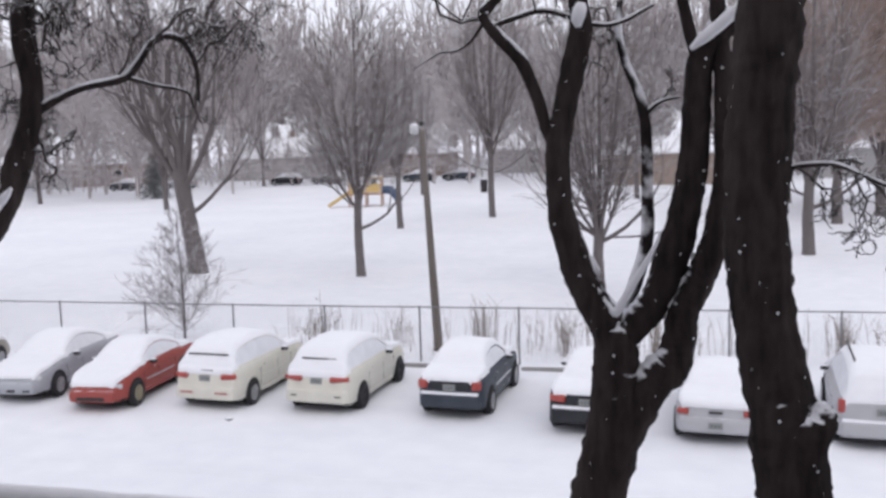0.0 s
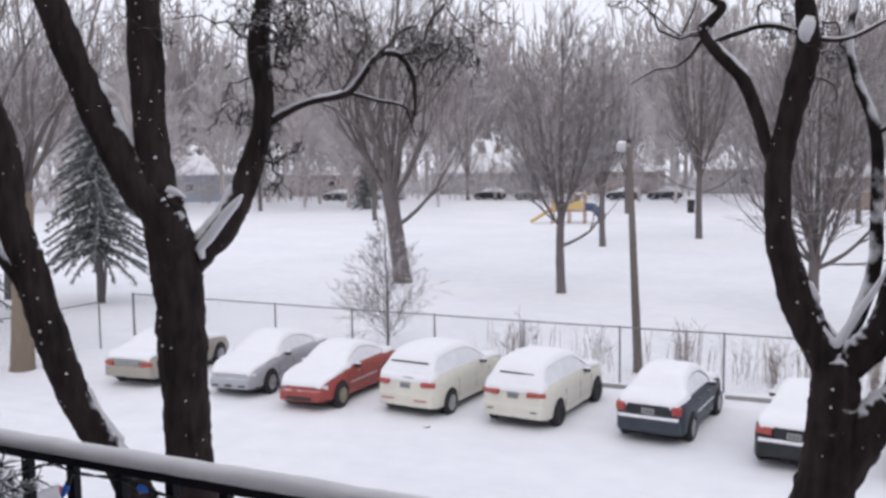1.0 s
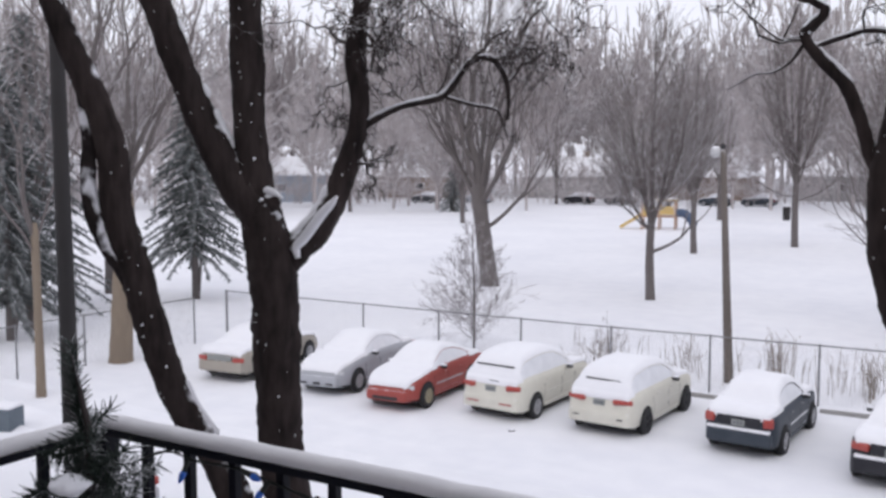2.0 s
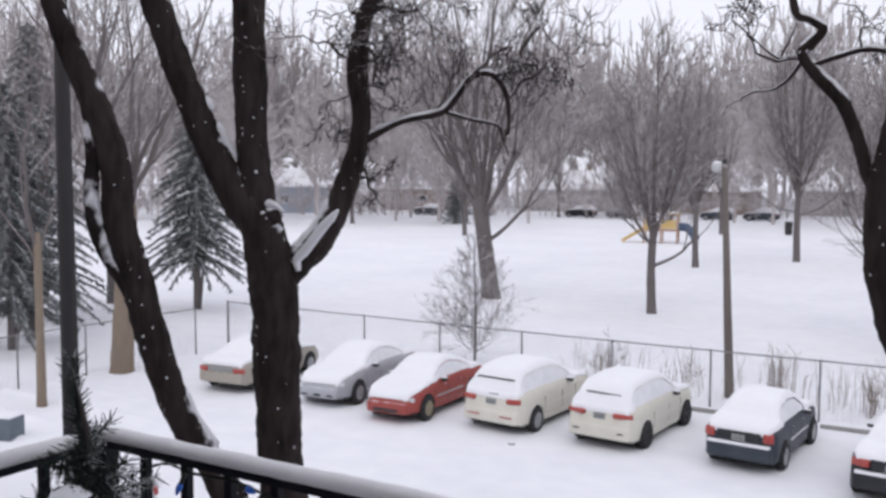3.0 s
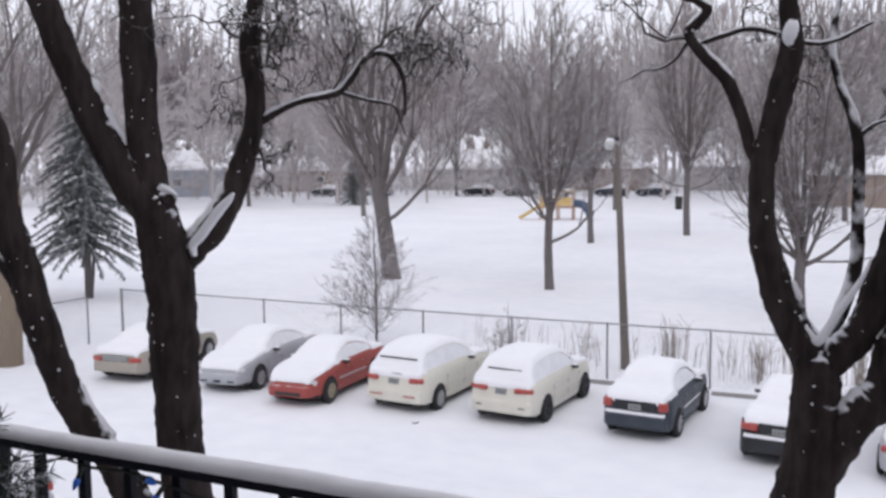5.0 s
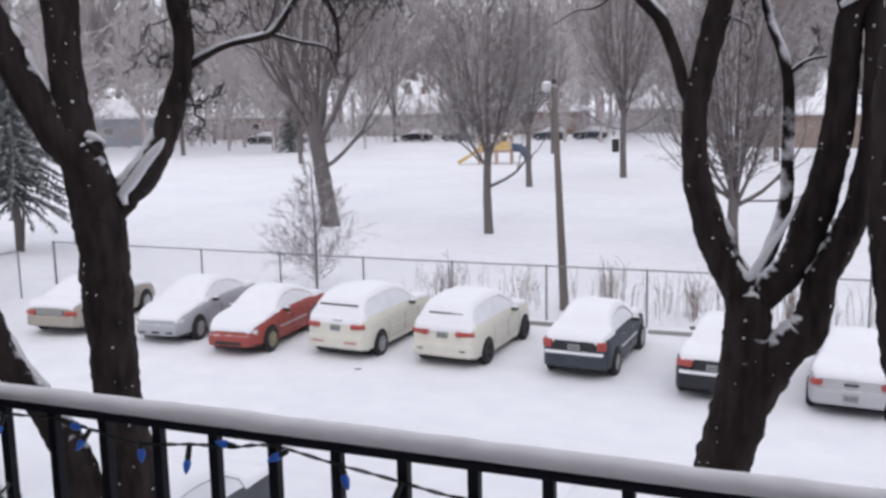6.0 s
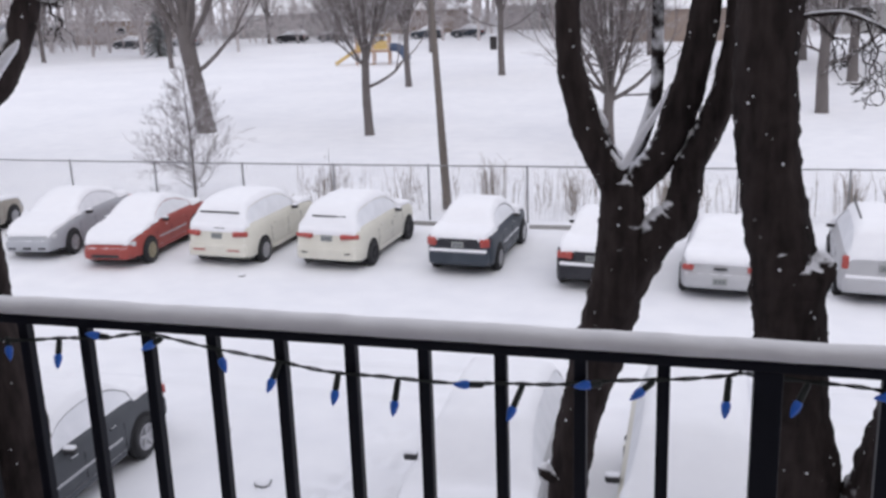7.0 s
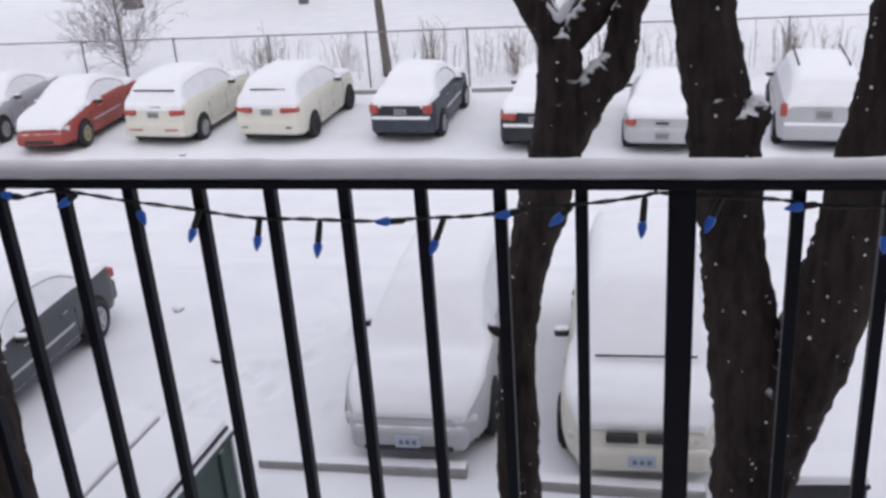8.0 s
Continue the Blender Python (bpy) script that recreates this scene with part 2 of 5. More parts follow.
def grow(p, d, length, r, depth, rng, segs, bend=0.25, up=0.08, spread=0.7, kids=(2, 4), shrink=0.7, steps=4, thin=0.004):
    """A branching bare limb: straight pieces with crooks, dividing as it goes."""
    p, d = np.array(p, float), np.array(d, float)
    d /= np.linalg.norm(d)
    marks = []
    for k in range(steps):
        d = d + rng.normal(0, bend, 3) * 0.6 + np.array([0, 0, up])
        d /= np.linalg.norm(d)
        q = p + d * length / steps
        r2 = max(thin, r * (1 - 0.5 / steps))
        segs.append((*p, *q, r, r2))
        p, r = q, r2
        marks.append((p.copy(), d.copy(), r))
    if depth <= 0:
        return
    for k in range(rng.integers(kids[0], kids[1] + 1)):
        q, e, rr = marks[-1] if k == 0 else marks[rng.integers(0, len(marks))]
        side = rng.normal(0, 1, 3)
        side -= side @ e * e
        side /= np.linalg.norm(side) + 1e-9
        w = e + side * spread * rng.uniform(0.5, 1.1) * (0.45 if k == 0 else 1)
        grow(q, w, length * shrink * rng.uniform(0.75, 1.15), max(thin, rr * (0.85 if k == 0 else 0.6)), depth - 1, rng, segs, bend, up, spread, kids, shrink, steps, thin)


# ---- ground ----
def lot_z(x, y):
    """Height of the snow: the car park falls a little to one side, the park beyond the fence is level."""
    x, y = np.asarray(x, float), np.asarray(y, float)
    a = -0.0116 * (np.clip(x, -45, 15) + 20.5)
    t = np.clip((y - 29) / 14, 0, 1)
    t = t * t * (3 - 2 * t)
    z = a * (1 - t)
    far = np.clip((y - 75) / 120, 0, 1)
    return z + 0.6 * far * far + 0.12 * np.clip((y - 28.2) / 1.5, 0, 1) * (1 - t)


def spaced(lo, hi, fine_lo, fine_hi, step, growth):
    mid = list(np.arange(fine_lo, fine_hi, step))
    a, s = [], step
    v = fine_lo
    while v > lo:
        s *= growth
        v -= s
        a.append(v)
    b, s = [], step
    v = mid[-1]
    while v < hi:
        s *= growth
        v += s
        b.append(v)
    return np.array(a[::-1] + mid + b)


gx = spaced(-1500, 1500, -30, 10, 0.22, 1.12)
gx = np.unique(np.concatenate([gx, np.arange(-8.3, -3.2, 0.08)]).round(4))
gy = spaced(-300, 2600, 5, 32, 0.22, 1.09)
gy = np.unique(np.concatenate([gy, np.arange(9.5, 14.5, 0.08), np.arange(15, 19.5, 0.09)]).round(4))
GX, GY = np.meshgrid(gx, gy, indexing="ij")
GZ = lot_z(GX, GY)
wob = np.array([[noise.noise(Vector((x * 0.35, y * 0.35, 0))) * 0.035 + noise.noise(Vector((x * 1.3, y * 1.3, 4))) * 0.012 if -40 < x < 20 and 0 < y < 90 else 0 for y in gy] for x in gx])
GZ = GZ + wob
for yy, hh, ww in ((18.6, 0.1, 0.16), (17.1, 0.075, 0.14), (15.7, 0.06, 0.18), (20.2, 0.04, 0.15)):
    GZ += hh * np.exp(-((GY - yy - 0.02 * GX - 0.25 * np.sin(GX * 0.13)) / ww) ** 2) * (np.abs(GX + 8) < 30)
prints = random.Random(6)
for k in range(70):
    px, py = (-6.9 + 0.045 * k + prints.uniform(-0.25, 0.25), 9.8 + 0.06 * k + prints.uniform(-0.35, 0.35)) if k < 45 else (prints.uniform(-5.2, -3.4), prints.uniform(10.5, 14))
    near = (np.abs(GX - px) < 0.5) & (np.abs(GY - py) < 0.5)
    rr = ((GX - px) / 0.1) ** 2 + ((GY - py) / 0.15) ** 2
    GZ -= np.where(near, prints.uniform(0.025, 0.06) * np.exp(-rr) - 0.012 * np.exp(-((np.sqrt(rr) - 1.7) / 0.5) ** 2), 0)
gi, gj = np.meshgrid(np.arange(len(gx) - 1), np.arange(len(gy) - 1), indexing="ij")
ny = len(gy)
gf = np.stack([gi * ny + gj, (gi + 1) * ny + gj, (gi + 1) * ny + gj + 1, gi * ny + gj + 1], -1).reshape(-1, 4)
ground = array_ob("ground", np.stack([GX, GY, GZ], -1).reshape(-1, 3), gf, SNOW)
tagged(ground, "fresh white snow over the car park and the park", "ground", kind="structure")


# ---- near trees ----
def snow_line(s, root, seed):
    """Broken ridges of snow along the upper side of a sloping limb."""
    P, r = s[:, :3], s[:, 3]
    T = np.gradient(P, axis=0)
    T /= np.linalg.norm(T, axis=1)[:, None] + 1e-9
    U = np.array([0, 0, 1.0]) - T * T[:, 2:3]
    lean = np.linalg.norm(U, axis=1)
    U /= lean[:, None] + 1e-9
    runs, cur = [], []
    if np.linalg.norm(np.diff(P, axis=0), axis=1).sum() < 0.8:
        return
    for i in range(1 + len(P) // 6, len(P) - 1):
        q = Vector(P[i] * 3.1) + Vector((seed, 0, 0))
        g = 0.75 * min(1, max(0, lean[i] - 0.25) / 0.4) + 0.9 * noise.noise(q) + 0.5 * noise.noise(q * 4)
        if lean[i] > 0.22 and g > 0.38:
            w = r[i] * min(0.5, 0.22 + 0.3 * (g - 0.35)) * (0.75 if r[i] < 0.05 else 1) + 0.003
            cur.append((*(P[i] + U[i] * (r[i] * 1.02 - w * 0.35)), w))
        else:
            runs.append(cur)
            cur = []
    runs.append(cur)
    pieces = []
    for c in runs:
        if len(c) >= 4:
            c = np.array(c)
            c[0, 3] *= 0.3
            c[-1, 3] *= 0.3
            pieces.append(tube(c, 9, 0.05, seed))
    for v, f in pieces:
        mesh_ob("snow_ridge", v, f, SNOW_SOFT, root, "snow lying along the limb")


def limb_tree(name, lines, label, seed, tips, twigs=(), drifts=(), snowy=()):
    """A dark many-stemmed tree from the run of its limbs."""
    base = np.array(lines[0][0][:3], float)
    root = empty(name, Matrix.Translation(base), label, "tree", "trees before the balcony")
    rng = np.random.default_rng(seed)
    for k, line in enumerate(lines):
        s = smooth_line(line, 15 if max(q[3] for q in line) > 0.06 else 8)
        s[:, :3] -= base
        if k:
            s[0, 3] *= 1.05
        v, f = tube(s, 24 if s[:, 3].max() > 0.06 else 9, 0.15, seed + k)
        mesh_ob("trunk" if k == 0 else "limb", v, f, BARK_SNOWY if k in snowy else BARK_WET, root)
        snow_line(s, root, seed + k)
    segs = []
    for (p, d, ln, r, dep) in tips:
        grow(np.array(p) - base, d, ln, r, dep, rng, segs, bend=0.35, up=0.06, spread=0.8, kids=(2, 3), shrink=0.72, steps=4, thin=0.005)
    for (p, d, ln, r, dep) in twigs:
        grow(np.array(p) - base, d, ln, r, dep, rng, segs, bend=0.75, up=0.0, spread=1.0, kids=(2, 4), shrink=0.68, steps=5, thin=0.0035)
    if segs:
        v, f = quick_tubes(segs, 5)
        array_ob("crown", v, f, TWIG_DARK, root, "crooked dark twigs dusted with snow")
    for line in drifts:
        q = smooth_line(line, 7)
        q[:, :3] -= base
        v, f = tube(q, 12, 0.07, seed)
        mesh_ob("snow_drift", v, f, SNOW_SOFT, root, "snow caught on the limb")
    return root


LT = [
    [(-5.316, 5.850, -0.250, 0.36), (-5.286, 5.920, 0.800, 0.27), (-5.255, 5.980, 1.958, 0.24), (-5.225, 6.020, 2.970, 0.22), (-5.215, 6.040, 3.779, 0.2), (-5.265, 5.990, 4.416, 0.182),
     (-5.286, 5.980, 5.074, 0.184), (-5.287, 5.970, 5.731, 0.188), (-5.307, 5.950, 6.095, 0.198), (-5.359, 5.910, 6.459, 0.165), (-5.399, 5.880, 6.611, 0.11)],
    [(-5.318, 5.940, 6.206, 0.14), (-5.379, 5.890, 6.479, 0.155), (-5.522, 5.770, 6.732, 0.138), (-5.696, 5.610, 7.228, 0.121), (-5.840, 5.480, 7.745, 0.113), (-5.963, 5.380, 8.221, 0.108), (-6.189, 5.200, 9.144, 0.085), (-6.242, 5.100, 10.260, 0.06)],
    [(-5.317, 5.940, 6.308, 0.12), (-5.379, 5.890, 6.611, 0.132), (-5.420, 5.860, 7.097, 0.129), (-5.430, 5.850, 7.674, 0.132), (-5.421, 5.850, 8.240, 0.127), (-5.370, 5.900, 9.242, 0.1), (-5.216, 6.100, 10.556, 0.06)],
    [(-5.287, 5.980, 5.903, 0.1), (-5.215, 6.040, 6.085, 0.112), (-5.001, 6.220, 6.389, 0.109), (-4.869, 6.350, 6.783, 0.095), (-4.767, 6.430, 7.279, 0.081), (-4.788, 6.410, 7.734, 0.081), (-4.758, 6.440, 8.088, 0.072), (-4.717, 6.480, 8.269, 0.063), (-4.503, 6.700, 9.037, 0.05)],
    [(-4.808, 6.400, 7.097, 0.045), (-4.726, 6.470, 7.188, 0.04), (-4.523, 6.660, 7.329, 0.031), (-4.259, 6.890, 7.420, 0.032), (-4.096, 7.030, 7.683, 0.03), (-3.955, 7.160, 7.713, 0.025), (-3.863, 7.240, 7.521, 0.021), (-3.853, 7.250, 7.218, 0.012)],
    [(-4.279, 6.870, 7.420, 0.021), (-4.097, 7.030, 7.350, 0.016), (-3.924, 7.180, 7.299, 0.013), (-3.874, 7.200, 7.168, 0.008)],
    [(-5.316, 5.900, 1.200, 0.2), (-5.378, 5.860, 2.563, 0.19), (-5.439, 5.820, 3.474, 0.17), (-5.521, 5.760, 3.989, 0.15), (-5.592, 5.700, 4.283, 0.133), (-5.695, 5.610, 4.586, 0.118), (-5.859, 5.470, 4.929, 0.117), (-6.014, 5.330, 5.577, 0.128), (-6.096, 5.260, 6.033, 0.127),
     (-6.189, 5.180, 6.478, 0.12), (-6.209, 5.160, 6.914, 0.119), (-6.261, 5.110, 7.259, 0.108), (-6.405, 4.980, 7.736, 0.096), (-6.529, 4.870, 8.193, 0.084), (-6.758, 4.600, 9.351, 0.06)],
    [(-6.075, 5.270, 5.850, 0.07), (-6.157, 5.200, 6.053, 0.078), (-6.281, 5.090, 6.346, 0.07), (-6.343, 5.040, 6.691, 0.065), (-6.333, 5.050, 7.087, 0.054), (-6.384, 5.010, 7.563, 0.043), (-6.447, 4.900, 8.132, 0.03)],
    [(-5.36, 5.92, 6.45, 0.12), (-5.28, 5.9, 6.55, 0.095), (-5.2, 5.89, 6.585, 0.06), (-5.165, 5.89, 6.585, 0.02)],
]
limb_tree("bare_tree", LT, "dark wet bare tree with three snowy stems beside the balcony", 11,
          [((-6.242, 5.100, 10.260), (-0.2, 0, 1), 1.6, 0.05, 4), ((-5.216, 6.100, 10.556), (0.2, 0.1, 1), 1.6, 0.05, 4), ((-4.503, 6.700, 9.037), (0.4, 0.3, 1), 1.2, 0.045, 4), ((-6.758, 4.600, 9.351), (-0.3, -0.2, 1), 1.4, 0.05, 4)],
          [((-3.863, 7.240, 7.521), (0.3, 0.3, 0.1), 0.4, 0.018, 4), ((-4.096, 7.030, 7.683), (0.2, 0.2, 0.7), 0.45, 0.018, 4), ((-3.955, 7.160, 7.713), (0.6, 0.5, 0.35), 0.6, 0.02, 5), ((-4.777, 6.420, 7.774), (0.5, 0.4, -0.1), 0.4, 0.02, 4),
           ((-4.747, 6.450, 8.027), (0.6, 0.5, 0.3), 0.6, 0.02, 5), ((-4.859, 6.360, 6.864), (0.5, 0.4, -0.1), 0.27, 0.02, 4), ((-4.808, 6.400, 7.016), (0.5, 0.3, 0.2), 0.3, 0.018, 4), ((-4.768, 6.430, 8.128), (-0.5, -0.4, 0.5), 0.5, 0.016, 4),
           ((-4.300, 6.850, 7.430), (0.2, 0.2, 0.6), 0.3, 0.012, 3), ((-4.747, 6.450, 7.925), (0.7, 0.6, 0.1), 0.5, 0.018, 5), ((-4.727, 6.470, 8.229), (0.7, 0.6, 0.2), 0.7, 0.02, 5), ((-3.894, 7.200, 7.673), (0.5, 0.4, 0.7), 0.6, 0.018, 5),
           ((-4.798, 6.410, 7.825), (-0.5, -0.4, 0.3), 0.5, 0.014, 4), ((-3.873, 7.230, 7.269), (0.1, 0.1, -0.6), 0.2, 0.012, 3)],
          [[(-5.104, 5.86, 6.603, 0.0108), (-5.202, 5.86, 6.654, 0.0252), (-5.348, 5.86, 6.678, 0.0405), (-5.466, 5.86, 6.771, 0.036), (-5.583, 5.86, 6.936, 0.0306), (-5.689, 5.86, 7.099, 0.0234), (-5.792, 5.86, 7.21, 0.009)],
           [(-5.048, 5.97, 6.126, 0.0199), (-5.058, 5.97, 6.215, 0.0364), (-4.976, 5.97, 6.294, 0.0398), (-4.89, 5.97, 6.385, 0.0411), (-4.793, 5.97, 6.488, 0.0385), (-4.704, 5.97, 6.564, 0.0298), (-4.649, 5.97, 6.621, 0.00991)],
           [(-5.354, 5.9, 6.579, 0.0096), (-5.331, 5.9, 6.548, 0.032), (-5.32, 5.9, 6.517, 0.012)]], (7,))

MT = [
    [(-1.005, 7.350, -0.500, 0.34), (-1.044, 7.360, 0.600, 0.22), (-1.041, 7.360, 1.515, 0.19), (-1.037, 7.360, 2.296, 0.172), (-1.012, 7.370, 2.846, 0.162), (-0.936, 7.370, 3.377, 0.17), (-0.783, 7.390, 3.979, 0.195), (-0.677, 7.400, 4.373, 0.205),
     (-0.610, 7.400, 4.729, 0.205), (-0.596, 7.400, 5.083, 0.175), (-0.605, 7.400, 5.336, 0.15), (-0.633, 7.400, 5.486, 0.1)],
    [(-0.607, 7.400, 5.184, 0.12), (-0.665, 7.390, 5.457, 0.133), (-0.851, 7.370, 5.816, 0.122), (-0.971, 7.360, 6.205, 0.101), (-1.010, 7.360, 6.624, 0.088), (-0.980, 7.360, 6.913, 0.094), (-0.890, 7.370, 7.311, 0.087), (-0.830, 7.380, 7.630, 0.082), (-0.850, 7.370, 7.879, 0.069), (-0.959, 7.300, 8.726, 0.05)],
    [(-0.990, 7.360, 6.733, 0.04), (-1.070, 7.360, 6.873, 0.046), (-1.159, 7.350, 7.162, 0.05), (-1.259, 7.340, 7.411, 0.05), (-1.448, 7.320, 7.621, 0.046), (-1.535, 7.320, 7.757, 0.04), (-1.482, 7.320, 7.830, 0.042), (-1.407, 7.320, 7.924, 0.037), (-1.492, 7.320, 8.000, 0.033), (-1.599, 7.320, 8.075, 0.03), (-1.632, 7.300, 8.450, 0.02)],
    [(-1.535, 7.320, 7.740, 0.02), (-1.612, 7.310, 7.745, 0.015), (-1.692, 7.320, 7.740, 0.012), (-1.772, 7.320, 7.790, 0.01), (-1.846, 7.320, 7.856, 0.008), (-2.050, 7.320, 8.049, 0.005)],
    [(-1.542, 7.320, 7.700, 0.016), (-1.612, 7.320, 7.600, 0.012), (-1.690, 7.320, 7.540, 0.011), (-1.772, 7.330, 7.510, 0.009), (-1.863, 7.320, 7.508, 0.008), (-1.962, 7.320, 7.460, 0.006), (-2.066, 7.320, 7.405, 0.004)],
    [(-1.692, 7.320, 7.740, 0.009), (-1.632, 7.330, 7.860, 0.007), (-1.582, 7.320, 7.990, 0.004)],
    [(-1.478, 7.320, 7.671, 0.022), (-1.308, 7.340, 7.730, 0.021), (-1.069, 7.360, 7.770, 0.021), (-0.750, 7.380, 7.660, 0.018), (-0.551, 7.400, 7.660, 0.016), (-0.312, 7.450, 7.779, 0.012)],
    [(-0.598, 7.420, 5.184, 0.12), (-0.533, 7.430, 5.375, 0.127), (-0.325, 7.450, 5.606, 0.121), (-0.154, 7.460, 6.065, 0.124), (-0.053, 7.470, 6.513, 0.106), (-0.013, 7.480, 7.002, 0.099), (0.017, 7.480, 7.380, 0.093), (0.156, 7.480, 7.579, 0.088), (0.336, 7.480, 7.729, 0.078), (0.684, 7.500, 8.226, 0.06)],
    [(-0.635, 7.400, 4.475, 0.16), (-0.386, 7.420, 4.952, 0.17), (-0.201, 7.430, 5.154, 0.145), (-0.136, 7.430, 5.335, 0.12), (-0.100, 7.430, 5.556, 0.114), (0.016, 7.440, 5.815, 0.114), (0.126, 7.440, 6.105, 0.104), (0.186, 7.450, 6.473, 0.092), (0.186, 7.450, 6.832, 0.078), (0.166, 7.460, 7.331, 0.065), (0.087, 7.500, 8.227, 0.05)],
    [(-0.592, 7.500, 5.385, 0.05), (-0.517, 7.520, 5.586, 0.055), (-0.383, 7.550, 6.025, 0.052), (-0.372, 7.560, 6.483, 0.045), (-0.392, 7.560, 7.012, 0.041), (-0.531, 7.550, 7.420, 0.033), (-0.571, 7.550, 7.699, 0.024), (-0.511, 7.600, 8.128, 0.016)],
    [(-0.402, 7.560, 6.982, 0.018), (-0.272, 7.560, 7.091, 0.016), (-0.133, 7.570, 7.121, 0.012)],
    [(-0.982, 7.340, 2.916, 0.08), (-1.133, 7.300, 2.965, 0.07), (-1.203, 7.280, 3.014, 0.06), (-1.233, 7.270, 3.034, 0.02)],
    [(0.007, 7.450, 7.330, 0.05), (-0.073, 7.450, 7.629, 0.045), (-0.112, 7.450, 7.978, 0.04), (-0.012, 7.500, 8.625, 0.03)],
]
limb_tree("bare_tree", MT, "dark wet forked bare tree with snow along its limbs", 23,
          [((-0.996, 7.300, 8.726), (-0.2, 0, 1), 1.4, 0.045, 4), ((0.647, 7.500, 8.226), (0.5, 0, 1), 1.5, 0.05, 4), ((0.049, 7.500, 8.227), (0.0, 0.2, 1), 1.3, 0.045, 4), ((-0.050, 7.500, 8.625), (0, 0.3, 1), 1.0, 0.03, 4)],
          [((-1.545, 7.320, 7.730), (-0.8, 0, 0.2), 0.5, 0.014, 4), ((-1.147, 7.350, 7.750), (0.1, 0, 0.8), 0.3, 0.01, 3), ((-0.878, 7.380, 7.431), (0.6, 0.1, -0.3), 0.3, 0.012, 3),
           ((-0.589, 7.550, 7.580), (-0.5, 0.1, 0.7), 0.4, 0.012, 3), ((-0.788, 7.380, 7.660), (0.1, 0, -0.5), 0.25, 0.009, 2), ((-0.250, 7.560, 7.111), (0.5, 0, 0.4), 0.25, 0.009, 3)],
          [[(-0.778, 7.31, 5.841, 0.007), (-0.718, 7.31, 5.717, 0.0175), (-0.651, 7.31, 5.601, 0.0315), (-0.594, 7.31, 5.552, 0.035), (-0.537, 7.31, 5.636, 0.0315), (-0.455, 7.31, 5.782, 0.028), (-0.367, 7.31, 5.926, 0.0245), (-0.295, 7.31, 6.068, 0.014), (-0.263, 7.31, 6.161, 0.0056)],
           [(-0.831, 7.300, 7.634, 0.02), (-0.838, 7.300, 7.693, 0.05), (-0.821, 7.300, 7.762, 0.05), (-0.812, 7.300, 7.808, 0.03)],
           [(-0.052, 7.35, 7.444, 0.018), (0.035, 7.35, 7.516, 0.0405), (0.129, 7.35, 7.587, 0.045), (0.222, 7.35, 7.669, 0.045), (0.285, 7.35, 7.73, 0.027)],
           [(-0.909, 7.33, 4.161, 0.018), (-0.843, 7.33, 4.319, 0.0315), (-0.777, 7.33, 4.519, 0.0225), (-0.755, 7.33, 4.651, 0.0072)]], (9, 10))

RT = [
    [(0.948, 6.250, -0.500, 0.42), (0.898, 6.280, 0.900, 0.32), (0.848, 6.290, 2.170, 0.29), (0.791, 6.300, 3.039, 0.26), (0.696, 6.310, 3.699, 0.235), (0.621, 6.320, 4.238, 0.21), (0.569, 6.320, 4.683, 0.215), (0.529, 6.330, 5.037, 0.222), (0.451, 6.340, 5.389, 0.2), (0.387, 6.350, 5.809, 0.191),
     (0.357, 6.350, 6.157, 0.193), (0.347, 6.350, 6.635, 0.196), (0.377, 6.350, 7.143, 0.195), (0.417, 6.340, 7.630, 0.187), (0.497, 6.300, 8.625, 0.16), (0.547, 6.300, 9.817, 0.11)],
    [(0.849, 6.290, 2.030, 0.22), (0.925, 6.280, 2.630, 0.27), (1.061, 6.260, 3.112, 0.29), (1.236, 6.240, 3.703, 0.255), (1.390, 6.220, 4.436, 0.235), (1.481, 6.210, 5.110, 0.215), (1.541, 6.200, 5.789, 0.19), (1.690, 6.200, 7.033, 0.14), (1.838, 6.200, 8.623, 0.07)],
    [(0.447, 6.340, 6.615, 0.025), (0.596, 6.330, 6.650, 0.017), (0.775, 6.300, 6.655, 0.015), (0.924, 6.280, 6.595, 0.013), (1.093, 6.270, 6.526, 0.011), (1.292, 6.250, 6.585, 0.007)],
    [(0.588, 6.250, 4.886, 0.1), (0.669, 6.200, 5.057, 0.12), (0.715, 6.200, 5.138, 0.1), (0.721, 6.200, 5.239, 0.03)],
]
limb_tree("bare_tree", RT, "thick dark wet twin-stemmed bare tree with a burl", 37,
          [((0.512, 6.300, 9.817), (0.1, 0.1, 1), 1.8, 0.09, 4), ((1.804, 6.200, 8.623), (0.4, 0, 1), 1.5, 0.06, 4)],
          [((0.740, 6.300, 6.655), (0.5, 0, 0.5), 0.4, 0.01, 4), ((0.959, 6.280, 6.575), (0.5, 0.1, 0.4), 0.4, 0.01, 4), ((0.561, 6.320, 6.645), (0.2, 0, -0.7), 0.25, 0.009, 3), ((0.889, 6.280, 6.595), (0.3, 0, -0.6), 0.3, 0.009, 3)])


